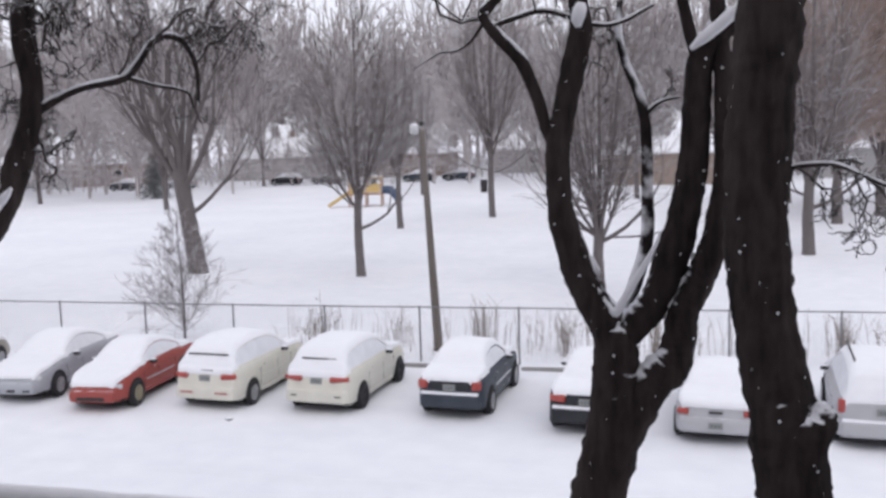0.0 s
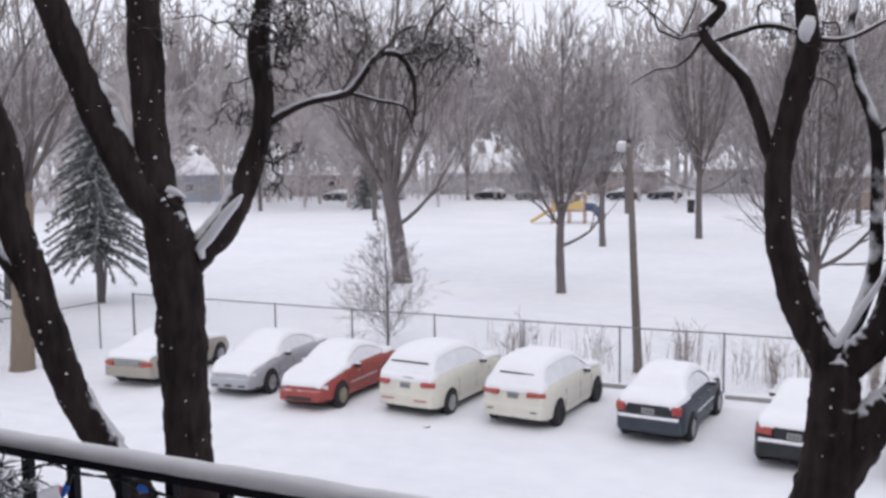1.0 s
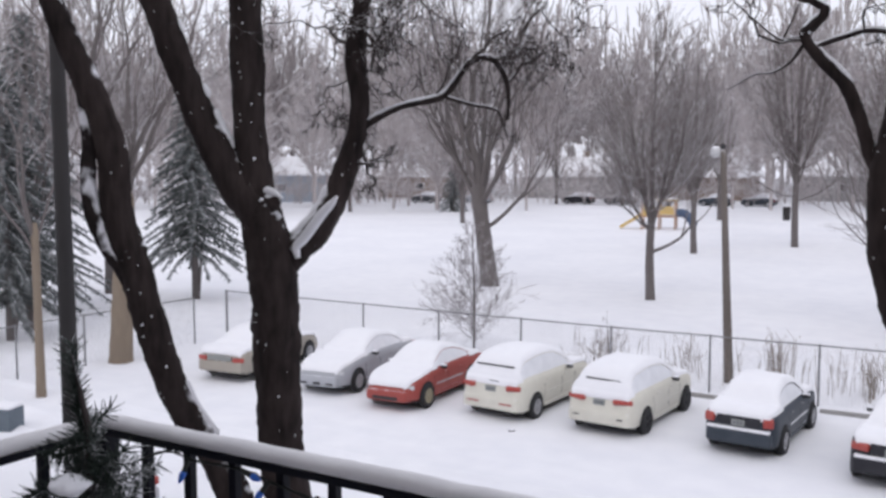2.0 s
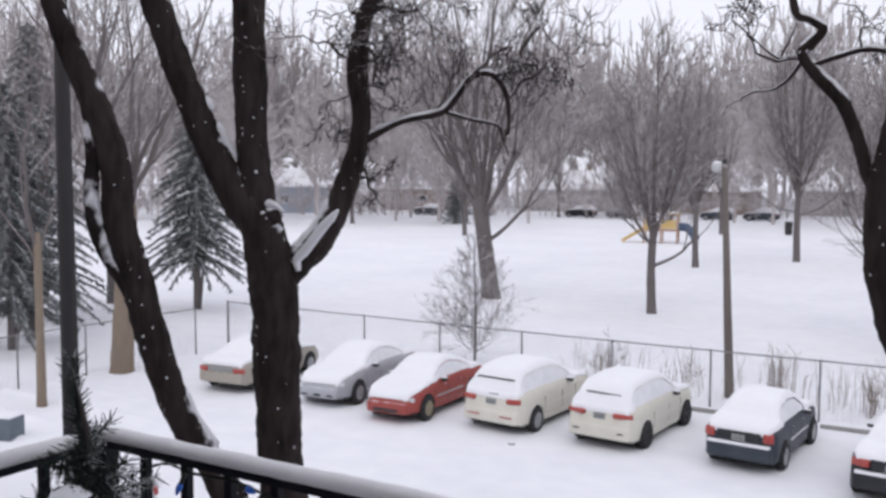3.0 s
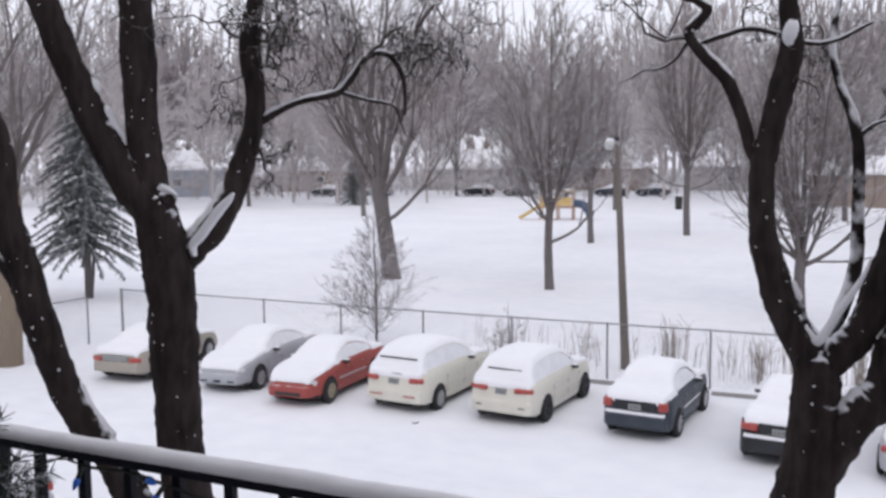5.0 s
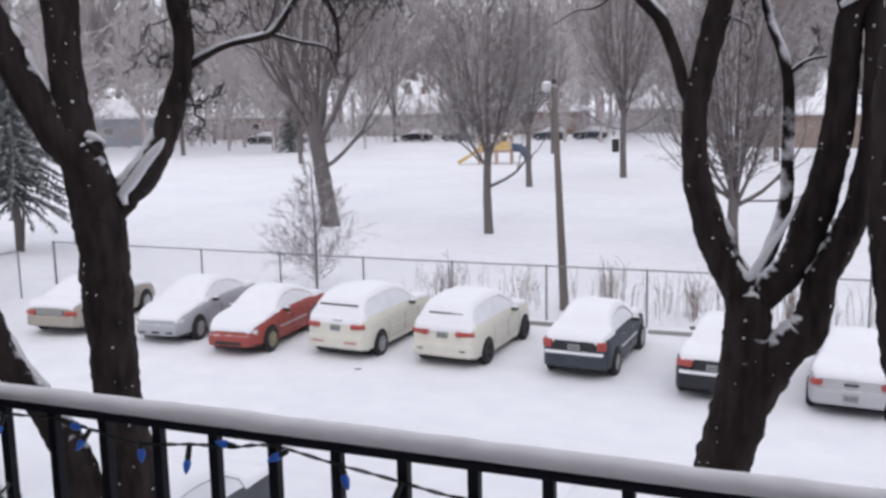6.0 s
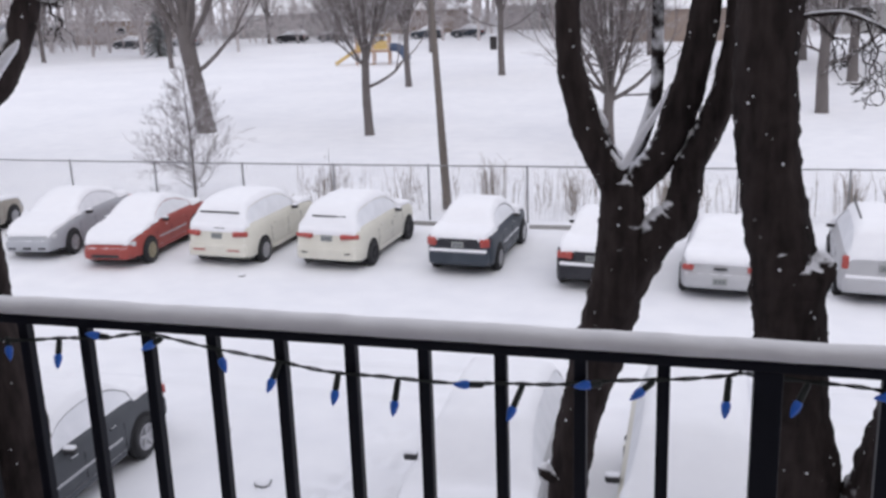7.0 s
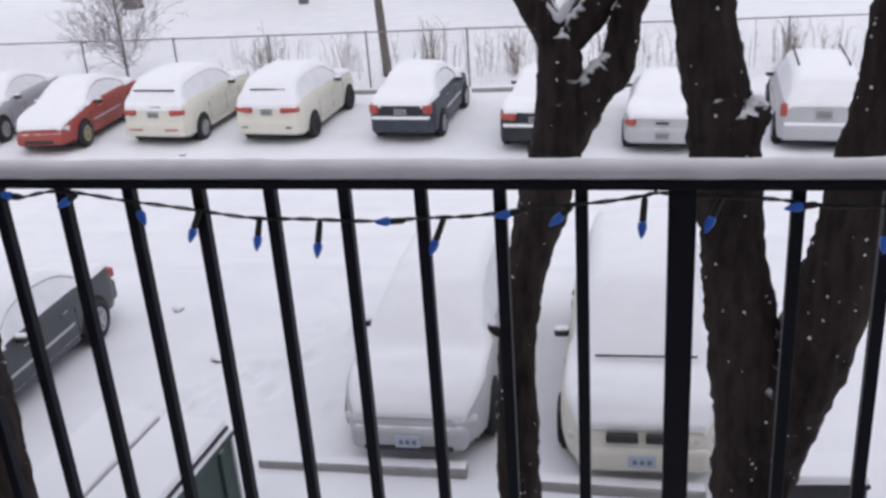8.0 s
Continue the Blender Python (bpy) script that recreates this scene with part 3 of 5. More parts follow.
# ---- balcony rail ----
RAIL_Y, RAIL_Z, GAP = 1.257, 6.394, 0.11
LEFT_X, RIGHT_X = -1.55, 2.4
rail = empty("balcony_railing", Matrix.Translation((0, RAIL_Y, 5.32)), "black iron balcony railing topped with a thick ridge of snow", "railing")
zr = RAIL_Z - 5.32
part("top_rail", boxed((RIGHT_X - LEFT_X, 0.04, 0.014), ((LEFT_X + RIGHT_X) / 2, 0, zr + 0.007), 0.003), IRON, rail)
part("bottom_rail", boxed((RIGHT_X - LEFT_X, 0.025, 0.025), ((LEFT_X + RIGHT_X) / 2, 0, 0.1), 0.003), IRON, rail)
part("side_rail", boxed((0.04, 2.4, 0.014), (LEFT_X, -1.2 - 0.02, zr + 0.007), 0.003), IRON, rail)
bar = None
xs = [-0.664 + GAP * k for k in range(-7, 7)] + [0.271 + GAP * k for k in range(0, 19)]
for x in xs:
    if bar is None:
        bar = part("baluster", boxed((0.017, 0.017, zr - 0.09), (0, 0, zr / 2 + 0.045), 0.0015), IRON, rail)
        bar.location = (x, 0, 0)
    else:
        b = new("baluster", bar.data)
        b.parent, b.location = rail, (x, 0, 0)
for y in [-0.14 - GAP * k for k in range(19)]:
    b = new("baluster", bar.data)
    b.parent, b.location = rail, (LEFT_X, y, 0)
for x in (0.127, LEFT_X, RIGHT_X):
    part("post", boxed((0.036, 0.036, zr + 0.0), (x, 0, zr / 2), 0.002), IRON, rail)


def snow_ridge(name, a, b, w, h, parent, seed):
    """A rounded ridge of snow along a rail, uneven on top."""
    a, b = Vector(a), Vector(b)
    n = int((b - a).length / 0.012)
    t = (b - a).normalized()
    side = Vector((t.y, -t.x, 0))
    sect = [(-0.42, 0.0), (-0.5, 0.2), (-0.52, 0.45), (-0.45, 0.72), (-0.28, 0.92), (0, 1.0), (0.28, 0.92), (0.45, 0.72), (0.52, 0.45), (0.5, 0.2), (0.42, 0.0)]
    vs, fs = [], []
    for i in range(n + 1):
        q = a.lerp(b, i / n)
        e = min(1, 0.35 + min(i, n - i) / 5)
        k = 1 + 0.12 * noise.noise(q * 3.1 + Vector((seed, 0, 0))) + 0.1 * noise.noise(q * 14) + 0.05 * noise.noise(q * 45)
        for j, (u, z) in enumerate(sect):
            g = 1 + 0.09 * noise.noise(q * 22 + Vector((0, j * 0.6, seed)))
            vs.append(q + side * (u * w * g * e) + Vector((0, 0, z * h * k * e)))
    m = len(sect)
    for i in range(n):
        for j in range(m):
            fs.append((i * m + j, i * m + (j + 1) % m, (i + 1) * m + (j + 1) % m, (i + 1) * m + j))
    fs += [tuple(range(m))[::-1], tuple(n * m + j for j in range(m))]
    return mesh_ob(name, vs, fs, SNOW_RAIL, parent, "ridge of settled snow")


snow_ridge("snow_ridge", (LEFT_X - 0.02, 0, zr + 0.0145), (RIGHT_X, 0, zr + 0.0145), 0.04, 0.023, rail, 2)
snow_ridge("snow_ridge", (LEFT_X, -0.03, zr + 0.0146), (LEFT_X, -2.4, zr + 0.0146), 0.04, 0.023, rail, 7)

# balcony slab and the house wall behind the camera
def slab(name, size, at, mat, label, category):
    ob = part(name, boxed(size, at, 0.01), mat)
    return tagged(ob, label, category, kind="structure")


BRICK = material("grey_brick_wall", (0.3, 0.285, 0.275), 0.9, second=(0.22, 0.205, 0.2), scale=7, bump=0.01)
slab("balcony_floor", (4.3, 2.6, 0.18), (0.45, 0.06, 5.23), CONCRETE, "concrete balcony floor dusted with snow", "balcony")
slab("wall_house", (30, 0.3, 16), (0, -1.45, 7.5), BRICK, "plain grey brick wall of the apartment house", "wall")

# string of blue bulbs along the railing
string = empty("string_light", Matrix.Translation((0, RAIL_Y - 0.014, RAIL_Z)), "unlit blue bulbs on a dark cable along the rail", "string lights")
run = [(-1.44, -0.034), (-1.36, -0.004), (-1.29, -0.012), (-1.17, -0.009), (-1.117, -0.021), (-1.03, -0.03), (-0.92, -0.022), (-0.85, -0.016), (-0.77, -0.006), (-0.666, -0.018), (-0.559, -0.034), (-0.462, -0.044),
       (-0.372, -0.047), (-0.268, -0.046), (-0.199, -0.042), (-0.116, -0.034), (-0.017, -0.022), (0.076, -0.009), (0.108, -0.005), (0.22, -0.012), (0.296, -0.02), (0.375, -0.023), (0.6, -0.04), (0.9, -0.012)]
for off in (0.0, 1.5):
    line = smooth_line([(x, 0.0, z, 0.0016) for x, z in run], 9)
    k = np.arange(len(line))
    line[:, 2] += 0.0017 * np.sin(k * 0.9 + off * 2.1) + 0.0012 * np.sin(k * 0.37)
    line[:, 1] += 0.0017 * np.cos(k * 0.9 + off * 2.1)
    v, f = tube(line, 6)
    mesh_ob("cable", v, f, CABLE, string)
bulbs = [(-0.834, -0.013, -0.853, -0.010), (-0.745, -0.012, -0.76, -0.02), (-0.65, -0.022, -0.641, -0.04), (-0.553, -0.034, -0.565, -0.066), (-0.462, -0.045, -0.466, -0.077), (-0.372, -0.048, -0.376, -0.086),
         (-0.245, -0.045, -0.272, -0.046), (-0.191, -0.042, -0.206, -0.08), (-0.085, -0.031, -0.105, -0.034), (-0.015, -0.023, -0.034, -0.039), (0.079, -0.01, 0.076, -0.05), (0.176, -0.012, 0.162, -0.042),
         (0.292, -0.018, 0.267, -0.021), (0.378, -0.025, 0.375, -0.067), (-1.315, -0.012, -1.323, -0.041), (-1.18, -0.01, -1.15, -0.015), (-1.125, -0.02, -1.14, -0.044), (-1.02, -0.03, -1.015, -0.046), (-0.926, -0.022, -0.926, -0.053)]
drop = [(0.0008, 0.016), (0.003, 0.012), (0.0053, 0.006), (0.0065, 0.0), (0.006, -0.0045), (0.0045, -0.007), (0.003, -0.008)]
bulb_v, bulb_f = lathe(drop[::-1], 12)
for ax, az, bx, bz in bulbs:
    d = Vector((bx - ax, -0.25 * abs(bz - az) - 0.002, bz - az)).normalized()
    m = Matrix.Translation((bx, -0.006, bz)) @ d.to_track_quat("Z", "Y").to_matrix().to_4x4()
    mesh_ob("bulb", [m @ Vector(q) for q in bulb_v], bulb_f, BULB, string, "faceted blue bulb")
    reach = max(0.022, math.hypot(bx - ax, bz - az))
    v, f = lathe([(0.003, -reach), (0.0045, -reach + 0.004), (0.0048, -0.0085), (0.0035, -0.006)], 10)
    mesh_ob("socket", [m @ Vector(q) for q in v], f, CABLE, string)


# small snowy evergreen at the balcony's corner
def needle_tree():
    rng = np.random.default_rng(5)
    at = Vector((-1.385, 1.085, 5.32))
    root = empty("potted_evergreen", Matrix.Translation(at), "small dark green evergreen dusted with snow in the balcony corner", "potted tree")
    v, f = lathe([(0.1, 0.0), (0.13, 0.2), (0.14, 0.22), (0.12, 0.22)], 20)
    mesh_ob("pot", v, f, TRIM, root)
    v, f = tube([(0, 0, 0.2, 0.012), (0, 0, 0.8, 0.009), (0.005, 0, 1.15, 0.006), (-0.03, 0.0, 1.27, 0.003)], 7)
    mesh_ob("stem", v, f, TWIG_DARK, root)
    segs, boughs = [], []
    for k in range(110):
        h = 0.3 + 0.85 * (k / 110) ** 0.9
        L = (0.36 * (1.19 - h) + 0.05) * rng.uniform(0.7, 1.1)
        a = rng.uniform(0, 6.283)
        p = np.array([0, 0, h])
        q = p + np.array([math.cos(a) * L, math.sin(a) * L, rng.uniform(-0.05, 0.06)])
        boughs.append((p, q))
    boughs.append((np.array([0.0, 0, 1.0]), np.array([-0.03, 0.0, 1.29])))
    boughs.append((np.array([0.0, 0, 1.1]), np.array([-0.05, 0.01, 1.27])))
    for p, q in boughs:
        n = int(np.linalg.norm(q - p) / 0.0027)
        ax = (q - p) / (np.linalg.norm(q - p) + 1e-9)
        for i in range(n):
            c = p + (q - p) * (i + 0.5) / n
            for j in range(2):
                s = rng.normal(0, 1, 3)
                s -= s @ ax * ax
                s /= np.linalg.norm(s)
                e = c + (s * 0.8 + ax * 0.6) * rng.uniform(0.018, 0.036)
                segs.append((*c, *e, 0.0014, 0.0007))
        segs.append((*p, *q, 0.003, 0.002))
    v, f = quick_tubes(segs, 3)
    array_ob("foliage", v, f, NEEDLE_NEAR, root, "dark needles with snow on the tips")
    for x, y, z, s in ((0.1, -0.05, 0.98, 0.035), (0.03, -0.06, 1.07, 0.028), (-0.07, -0.08, 0.95, 0.035), (0.16, 0.02, 0.86, 0.04)):
        bm = bmesh.new()
        bmesh.ops.create_icosphere(bm, subdivisions=3, radius=s)
        for w in bm.verts:
            w.co *= 1 + 0.35 * noise.noise(w.co * 60 + Vector((x * 90, y, z)))
        bmesh.ops.transform(bm, matrix=Matrix.Translation((x, y, z)) @ Matrix.Diagonal((1.2, 1.1, 0.5, 1)), verts=bm.verts)
        part("snow_clump", bm, SNOW_SOFT, root, "", True)


needle_tree()

# ---- parked cars ----
# heights along the car, tail at 0 and nose at 1: the body without its cabin, then the cabin
DECK = {
    "sedan": ((0, 0.44), (0.006, 0.62), (0.016, 0.84), (0.03, 0.95), (0.06, 1.0), (0.2, 1.02), (0.6, 0.99), (0.72, 0.97), (0.84, 0.92), (0.92, 0.83), (0.962, 0.73), (0.988, 0.58), (1, 0.4)),
    "coupe": ((0, 0.44), (0.006, 0.6), (0.016, 0.8), (0.03, 0.91), (0.06, 0.95), (0.2, 0.97), (0.6, 0.94), (0.72, 0.92), (0.83, 0.86), (0.91, 0.78), (0.955, 0.69), (0.985, 0.56), (1, 0.38)),
    "suv": ((0, 0.5), (0.006, 0.7), (0.014, 0.9), (0.028, 1.06), (0.05, 1.1), (0.5, 1.1), (0.7, 1.08), (0.85, 1.02), (0.93, 0.92), (0.965, 0.82), (0.99, 0.66), (1, 0.5)),
    "mpv": ((0, 0.5), (0.006, 0.75), (0.02, 1.02), (0.04, 1.06), (0.5, 1.06), (0.72, 1.04), (0.83, 0.98), (0.91, 0.87), (0.955, 0.75), (0.985, 0.6), (1, 0.42)),
    "van": ((0, 0.5), (0.006, 0.8), (0.018, 1.08), (0.04, 1.12), (0.5, 1.12), (0.76, 1.08), (0.86, 1.02), (0.93, 0.92), (0.965, 0.8), (0.99, 0.62), (1, 0.44)),
}
CABIN = {
    "sedan": ((0.15, 0.9), (0.2, 1.1), (0.27, 1.33), (0.33, 1.41), (0.42, 1.45), (0.5, 1.43), (0.56, 1.37), (0.64, 1.16), (0.71, 0.9)),
    "coupe": ((0.1, 0.9), (0.17, 1.04), (0.27, 1.24), (0.35, 1.34), (0.43, 1.38), (0.5, 1.36), (0.56, 1.29), (0.65, 1.07), (0.73, 0.84)),
    "suv": ((0.02, 0.95), (0.045, 1.16), (0.085, 1.42), (0.11, 1.54), (0.15, 1.61), (0.27, 1.67), (0.4, 1.68), (0.5, 1.63), (0.57, 1.53), (0.66, 1.26), (0.73, 1.0)),
    "mpv": ((0.015, 0.95), (0.05, 1.3), (0.085, 1.5), (0.13, 1.58), (0.3, 1.64), (0.45, 1.63), (0.55, 1.55), (0.66, 1.29), (0.79, 0.94)),
    "van": ((0.012, 1.0), (0.03, 1.32), (0.055, 1.6), (0.09, 1.72), (0.3, 1.79), (0.5, 1.77), (0.58, 1.7), (0.68, 1.42), (0.8, 1.02)),
}
BELT = {"sedan": 0.93, "coupe": 0.88, "suv": 1.03, "mpv": 0.99, "van": 1.05}


def wheel_mesh(r):
    tv, tf = lathe([(r * 0.66, -0.1), (r * 0.9, -0.105), (r * 0.99, -0.085), (r, -0.04), (r, 0.04), (r * 0.99, 0.085), (r * 0.9, 0.105), (r * 0.66, 0.1), (r * 0.64, 0.06)], 28, "x")
    rim = [lathe([(r * 0.67, 0.05), (r * 0.67, 0.095), (r * 0.6, 0.1), (r * 0.57, 0.07), (0.02, 0.06)], 28, "x"), lathe([(0.05, 0.05), (0.055, 0.09), (0.03, 0.1)], 12, "x")]
    for k in range(5):
        a = 2 * math.pi * k / 5
        bm = boxed((0.035, 0.05, r * 0.58), (0.08, 0, r * 0.32), 0.008, seg=1)
        bmesh.ops.transform(bm, matrix=Matrix.Rotation(a, 4, "X"), verts=bm.verts)
        bm.verts.index_update()
        rim.append(([tuple(w.co) for w in bm.verts], [tuple(w.index for w in fc.verts) for fc in bm.faces]))
        bm.free()
    return (tv, tf), join(rim)


WHEEL_R = 0.325
WHEEL_TYRE, WHEEL_RIM = wheel_mesh(WHEEL_R)


def car(x, y, turn, style, length, width, mat, label, tall=1.0, snow=0.07, rim=RIM, tail=(0.8, 0.16, 0.3), plate=PLATE, plate_z=0.78, frosted=FROST, extra=(), moulding=None,
        ledge=False, group="parked snowy cars"):
    """A parked car under snow; its origin is the middle of its footprint, its nose towards +y before the turn."""
    root = empty("car", pose(x, y, float(lot_z(x, y)), 0, 0.7, turn), label, "car", group)
    S = np.unique(np.concatenate([np.linspace(0, 1, 61), np.linspace(0, 0.06, 13), np.linspace(0.94, 1, 13)]).round(5))
    fine = np.linspace(0, 1, 1001)
    deck = np.interp(fine, *zip(*DECK[style]))
    cab = np.interp(fine, *zip(*CABIN[style]), left=0, right=0)
    kern = np.hanning(47)
    kern /= kern.sum()

    def soft(a, keep):
        b = np.convolve(np.pad(a, 23, mode="edge"), kern, "valid")
        return a * keep + b * (1 - keep)

    ends = np.clip(np.maximum(0.05 - fine, fine - 0.95) / 0.03, 0, 1)
    cab_s = np.where(cab > 0, soft(np.where(cab > 0, cab, deck - 0.1), np.clip((0.1 - fine) / 0.06, 0, 1)), 0)
    deck = np.interp(S, fine, soft(deck, ends)) * tall
    top = np.maximum(deck, np.interp(S, fine, cab_s) * tall)
    roof, belt = top.max(), BELT[style] * tall
    e0, e1 = S * length, (1 - S) * length
    hw = width / 2 - 0.2 * np.clip(1 - e0 / 0.42, 0, 1) ** 2.4 - 0.3 * np.clip(1 - e1 / 0.75, 0, 1) ** 2.2
    bl = np.minimum(belt - 0.04 * S + 0.02, deck - 0.045)
    c = np.clip((top - bl - 0.08) / (roof - belt - 0.05), 0, 1)
    fl = 0.24 + 0.1 * np.clip(1 - e0 / 0.3, 0, 1) + 0.02 * np.clip(1 - e1 / 0.3, 0, 1)
    Y = (S - 0.5) * length
    bl = np.maximum(bl, fl + 0.06)
    up = top - bl
    rows = [(0.86 * hw, fl), (0.965 * hw, fl + 0.05), (0.995 * hw, fl + 0.3 * (bl - fl)), (hw, fl + 0.55 * (bl - fl)), (0.99 * hw, fl + 0.8 * (bl - fl)), (0.965 * hw, bl - 0.015), (0.93 * hw, bl + 0.03 * c),
            (hw * (0.905 - 0.02 * c), bl + up * (0.3 - 0.18 * c)), (hw * (0.86 - 0.17 * c), bl + up * (0.72 + 0.08 * c)), (hw * (0.8 - 0.19 * c), bl + up * (0.88 + 0.045 * c)), (hw * (0.66 - 0.17 * c), bl + up * 0.965),
            (hw * (0.36 - 0.08 * c), bl + up * 0.992), (0 * hw, top)]
    half = np.stack([np.stack([a, Y, b], -1) for a, b in rows], 1)
    ring = np.concatenate([half * [-1, 1, 1], half[:, -2::-1]], 1)
    ns, nr = ring.shape[:2]
    body, wins, cover = [], [], []
    for i in range(ns - 1):
        cm = (c[i] + c[i + 1]) / 2
        for j in range(nr - 1):
            k = min(j, nr - 2 - j)
            q = (i * nr + j, i * nr + j + 1, (i + 1) * nr + j + 1, (i + 1) * nr + j)
            side_win = k == 7 and cm > 0.3
            (wins if side_win else body).append(q)
            on_deck = top[i] > (0.9 if S[i] < 0.5 else 0.665) * BELT[style] * tall
            if not side_win and k >= (8 if cm > 0.3 else 6) and on_deck and 0.012 < S[i] < 0.975:
                cover.append(q)
    body += [tuple(range(nr)), tuple((ns - 1) * nr + j for j in range(nr))[::-1]]
    body += [(i * nr, (i + 1) * nr, (i + 1) * nr + nr - 1, i * nr + nr - 1) for i in range(ns - 1)]
    flat = ring.reshape(-1, 3)

    def pick(faces, verts):
        used = sorted({a for f in faces for a in f})
        ix = {a: n for n, a in enumerate(used)}
        return verts[used], [tuple(ix[a] for a in f) for f in faces]

    mesh_ob("body", *pick(body, flat), mat, root)
    mid = 0.02 * length
    for lo, hi in ((-9, mid), (mid, 9)):
        for sg in (-1, 1):
            fs = [q for q in wins if lo <= flat[q[0]][1] < hi and sg * (flat[q[0]][0] + flat[q[1]][0]) > 0]
            if fs:
                mesh_ob("side_window", *pick(fs, flat), frosted, root, "window frosted with snow")
    # the settled snow, thick on top and feathered at its rim
    counts = collections.Counter(a for q in cover for a in q)
    rim_v = np.array([1.0 if counts[a] >= 4 else 0.22 for a in range(ns * nr)]).reshape(ns, nr)
    steep = np.gradient(top, Y)
    cv = ring.copy()
    for j in range(nr):
        wav = np.array([1 + 0.45 * noise.noise(Vector((cv[i, j, 0] * 2.4 + x, cv[i, j, 1] * 2.4, y))) + 0.25 * noise.noise(Vector((cv[i, j, 0] * 7 + x, cv[i, j, 1] * 7, y))) for i in range(ns)])
        t = snow * rim_v[:, j] * wav + 0.006
        lie = 1 / np.sqrt(1 + np.clip(steep, -3, 3) ** 2)
        cv[:, j, 2] += t * (0.35 + 0.65 * lie)
        cv[:, j, 1] -= np.clip(steep, -1.6, 1.6) * t * lie * 0.7
        cv[:, j, 0] *= 1.006
    mesh_ob("snow_cover", *pick(cover, cv.reshape(-1, 3)), SNOW_SOFT, root, "thick settled snow")
    # The underbody; its near-black colour also carries the shadow beneath the car.
    part("underbody", boxed((width * 0.86, length * 0.86, 0.16), (0, 0, 0.27), 0.03), UNDER_SHADE, root)
    for yy in (-0.305 * length, 0.3 * length):
        for sg in (-1, 1):
            # Flat dark disc on the body side, painting the shade of the wheel opening.
            v, f = lathe([(0.34, -0.16), (0.385, 0.0), (0.37, 0.004), (0.02, 0.005)], 26, "x")
            a = mesh_ob("arch_shade_disc", [(sg * q[0], q[1], q[2]) for q in v], [g[::sg] for g in f], UNDER_SHADE, root)
            a.location = (sg * (width / 2 + 0.001), yy, 0.345)
            w = new("wheel")
            w.parent, w.location = root, (sg * (width / 2 - 0.05), yy, WHEEL_R)
            for nm, (v, f), mt in (("tyre", WHEEL_TYRE, TYRE), ("rim", WHEEL_RIM, rim)):
                mesh_ob(nm, [(sg * q[0], q[1], q[2]) for q in v], [g[::sg] for g in f], mt, w)
    mir = float(Y[np.argmax((S > 0.5) & (c < 0.62))])
    for sg in (-1, 1):
        part("wing_mirror", boxed((0.19, 0.11, 0.13), (sg * (width / 2 + 0.05), mir, belt + 0.06), 0.04), MIRROR, root, "", True)
    tz, tall_l, tw = tail

    def skin(z, side, end):
        """How far the body's end reaches at a height and a distance from its middle line."""
        s = S[np.argmax(top >= z)] if end < 0 else S[len(S) - 1 - np.argmax(top[::-1] >= z)]
        o = (s - 0.5) * length
        h = np.interp(np.arange(60) / 60 * 0.6, e0 if end < 0 else e1[::-1], hw if end < 0 else hw[::-1])
        d = np.argmax(h * 0.985 >= abs(side)) / 60 * 0.6
        return max(o, -length / 2 + d) if end < 0 else min(o, length / 2 - d)

    for sg in (-1, 1):
        cx = sg * (width / 2 - 0.06 - tw / 2)
        part("tail_light", boxed((tw, 0.16, tall_l), (cx, skin(tz * tall, cx + sg * tw * 0.2, -1) + 0.02, tz * tall), 0.04, (0, 0, sg * 18)), RED_LENS, root, "red tail light", True)
        cx = sg * width * 0.35
        part("headlight", boxed((0.34, 0.2, 0.13), (cx, skin(0.6 * tall, cx + sg * 0.08, 1) - 0.07, 0.61 * tall), 0.05, (-14, 0, -sg * 32)), HEADLAMP, root, "cloudy headlight", True)
    for sg, zz in ((-1, plate_z), (1, 0.42)):
        if sg > 0 and plate is not PLATE_BLUE:
            continue
        off = max(abs(skin(zz * tall, 0.0, sg)) + 0.012, length / 2 + 0.025 if zz < 0.6 else (length / 2 - 0.01 if ledge else 0))
        p = part("number_plate", boxed((0.31, 0.05, 0.15), (0, sg * off, zz * tall), 0.006), plate, root)
        for kx in (-0.08, 0.0, 0.08):
            part("plate_mark", boxed((0.05, 0.005, 0.06), (kx, sg * (off + 0.0255), zz * tall)), PLATE_INK, p)
    bm = boxed((width * 0.9, 0.3, 0.36), (0, -length / 2 + 0.115, 0.48), 0.1, seg=4)
    for vtx in bm.verts:
        vtx.co.y += 0.05 * (abs(vtx.co.x) / (width / 2)) ** 6
    part("bumper", bm, mat, root, "", True)
    if ledge:
        bm = boxed((width * 0.86, 0.15, 0.075), (0, -length / 2 + 0.04, 0.68), 0.032, seg=3)
        for vtx in bm.verts:
            vtx.co.y += 0.05 * (abs(vtx.co.x) / (width / 2)) ** 6
            vtx.co.z += 0.012 * noise.noise(vtx.co * 6)
        part("bumper_snow", bm, SNOW_SOFT, root, "strip of snow on the bumper", True)
    bm = boxed((width * 0.78, 0.32, 0.32), (0, length / 2 - 0.125, 0.41), 0.12, seg=4)
    for vtx in bm.verts:
        vtx.co.y -= 0.06 * (abs(vtx.co.x) / (width / 2)) ** 4
    part("bumper", bm, mat, root, "", True)
    zs = 0.6 * belt
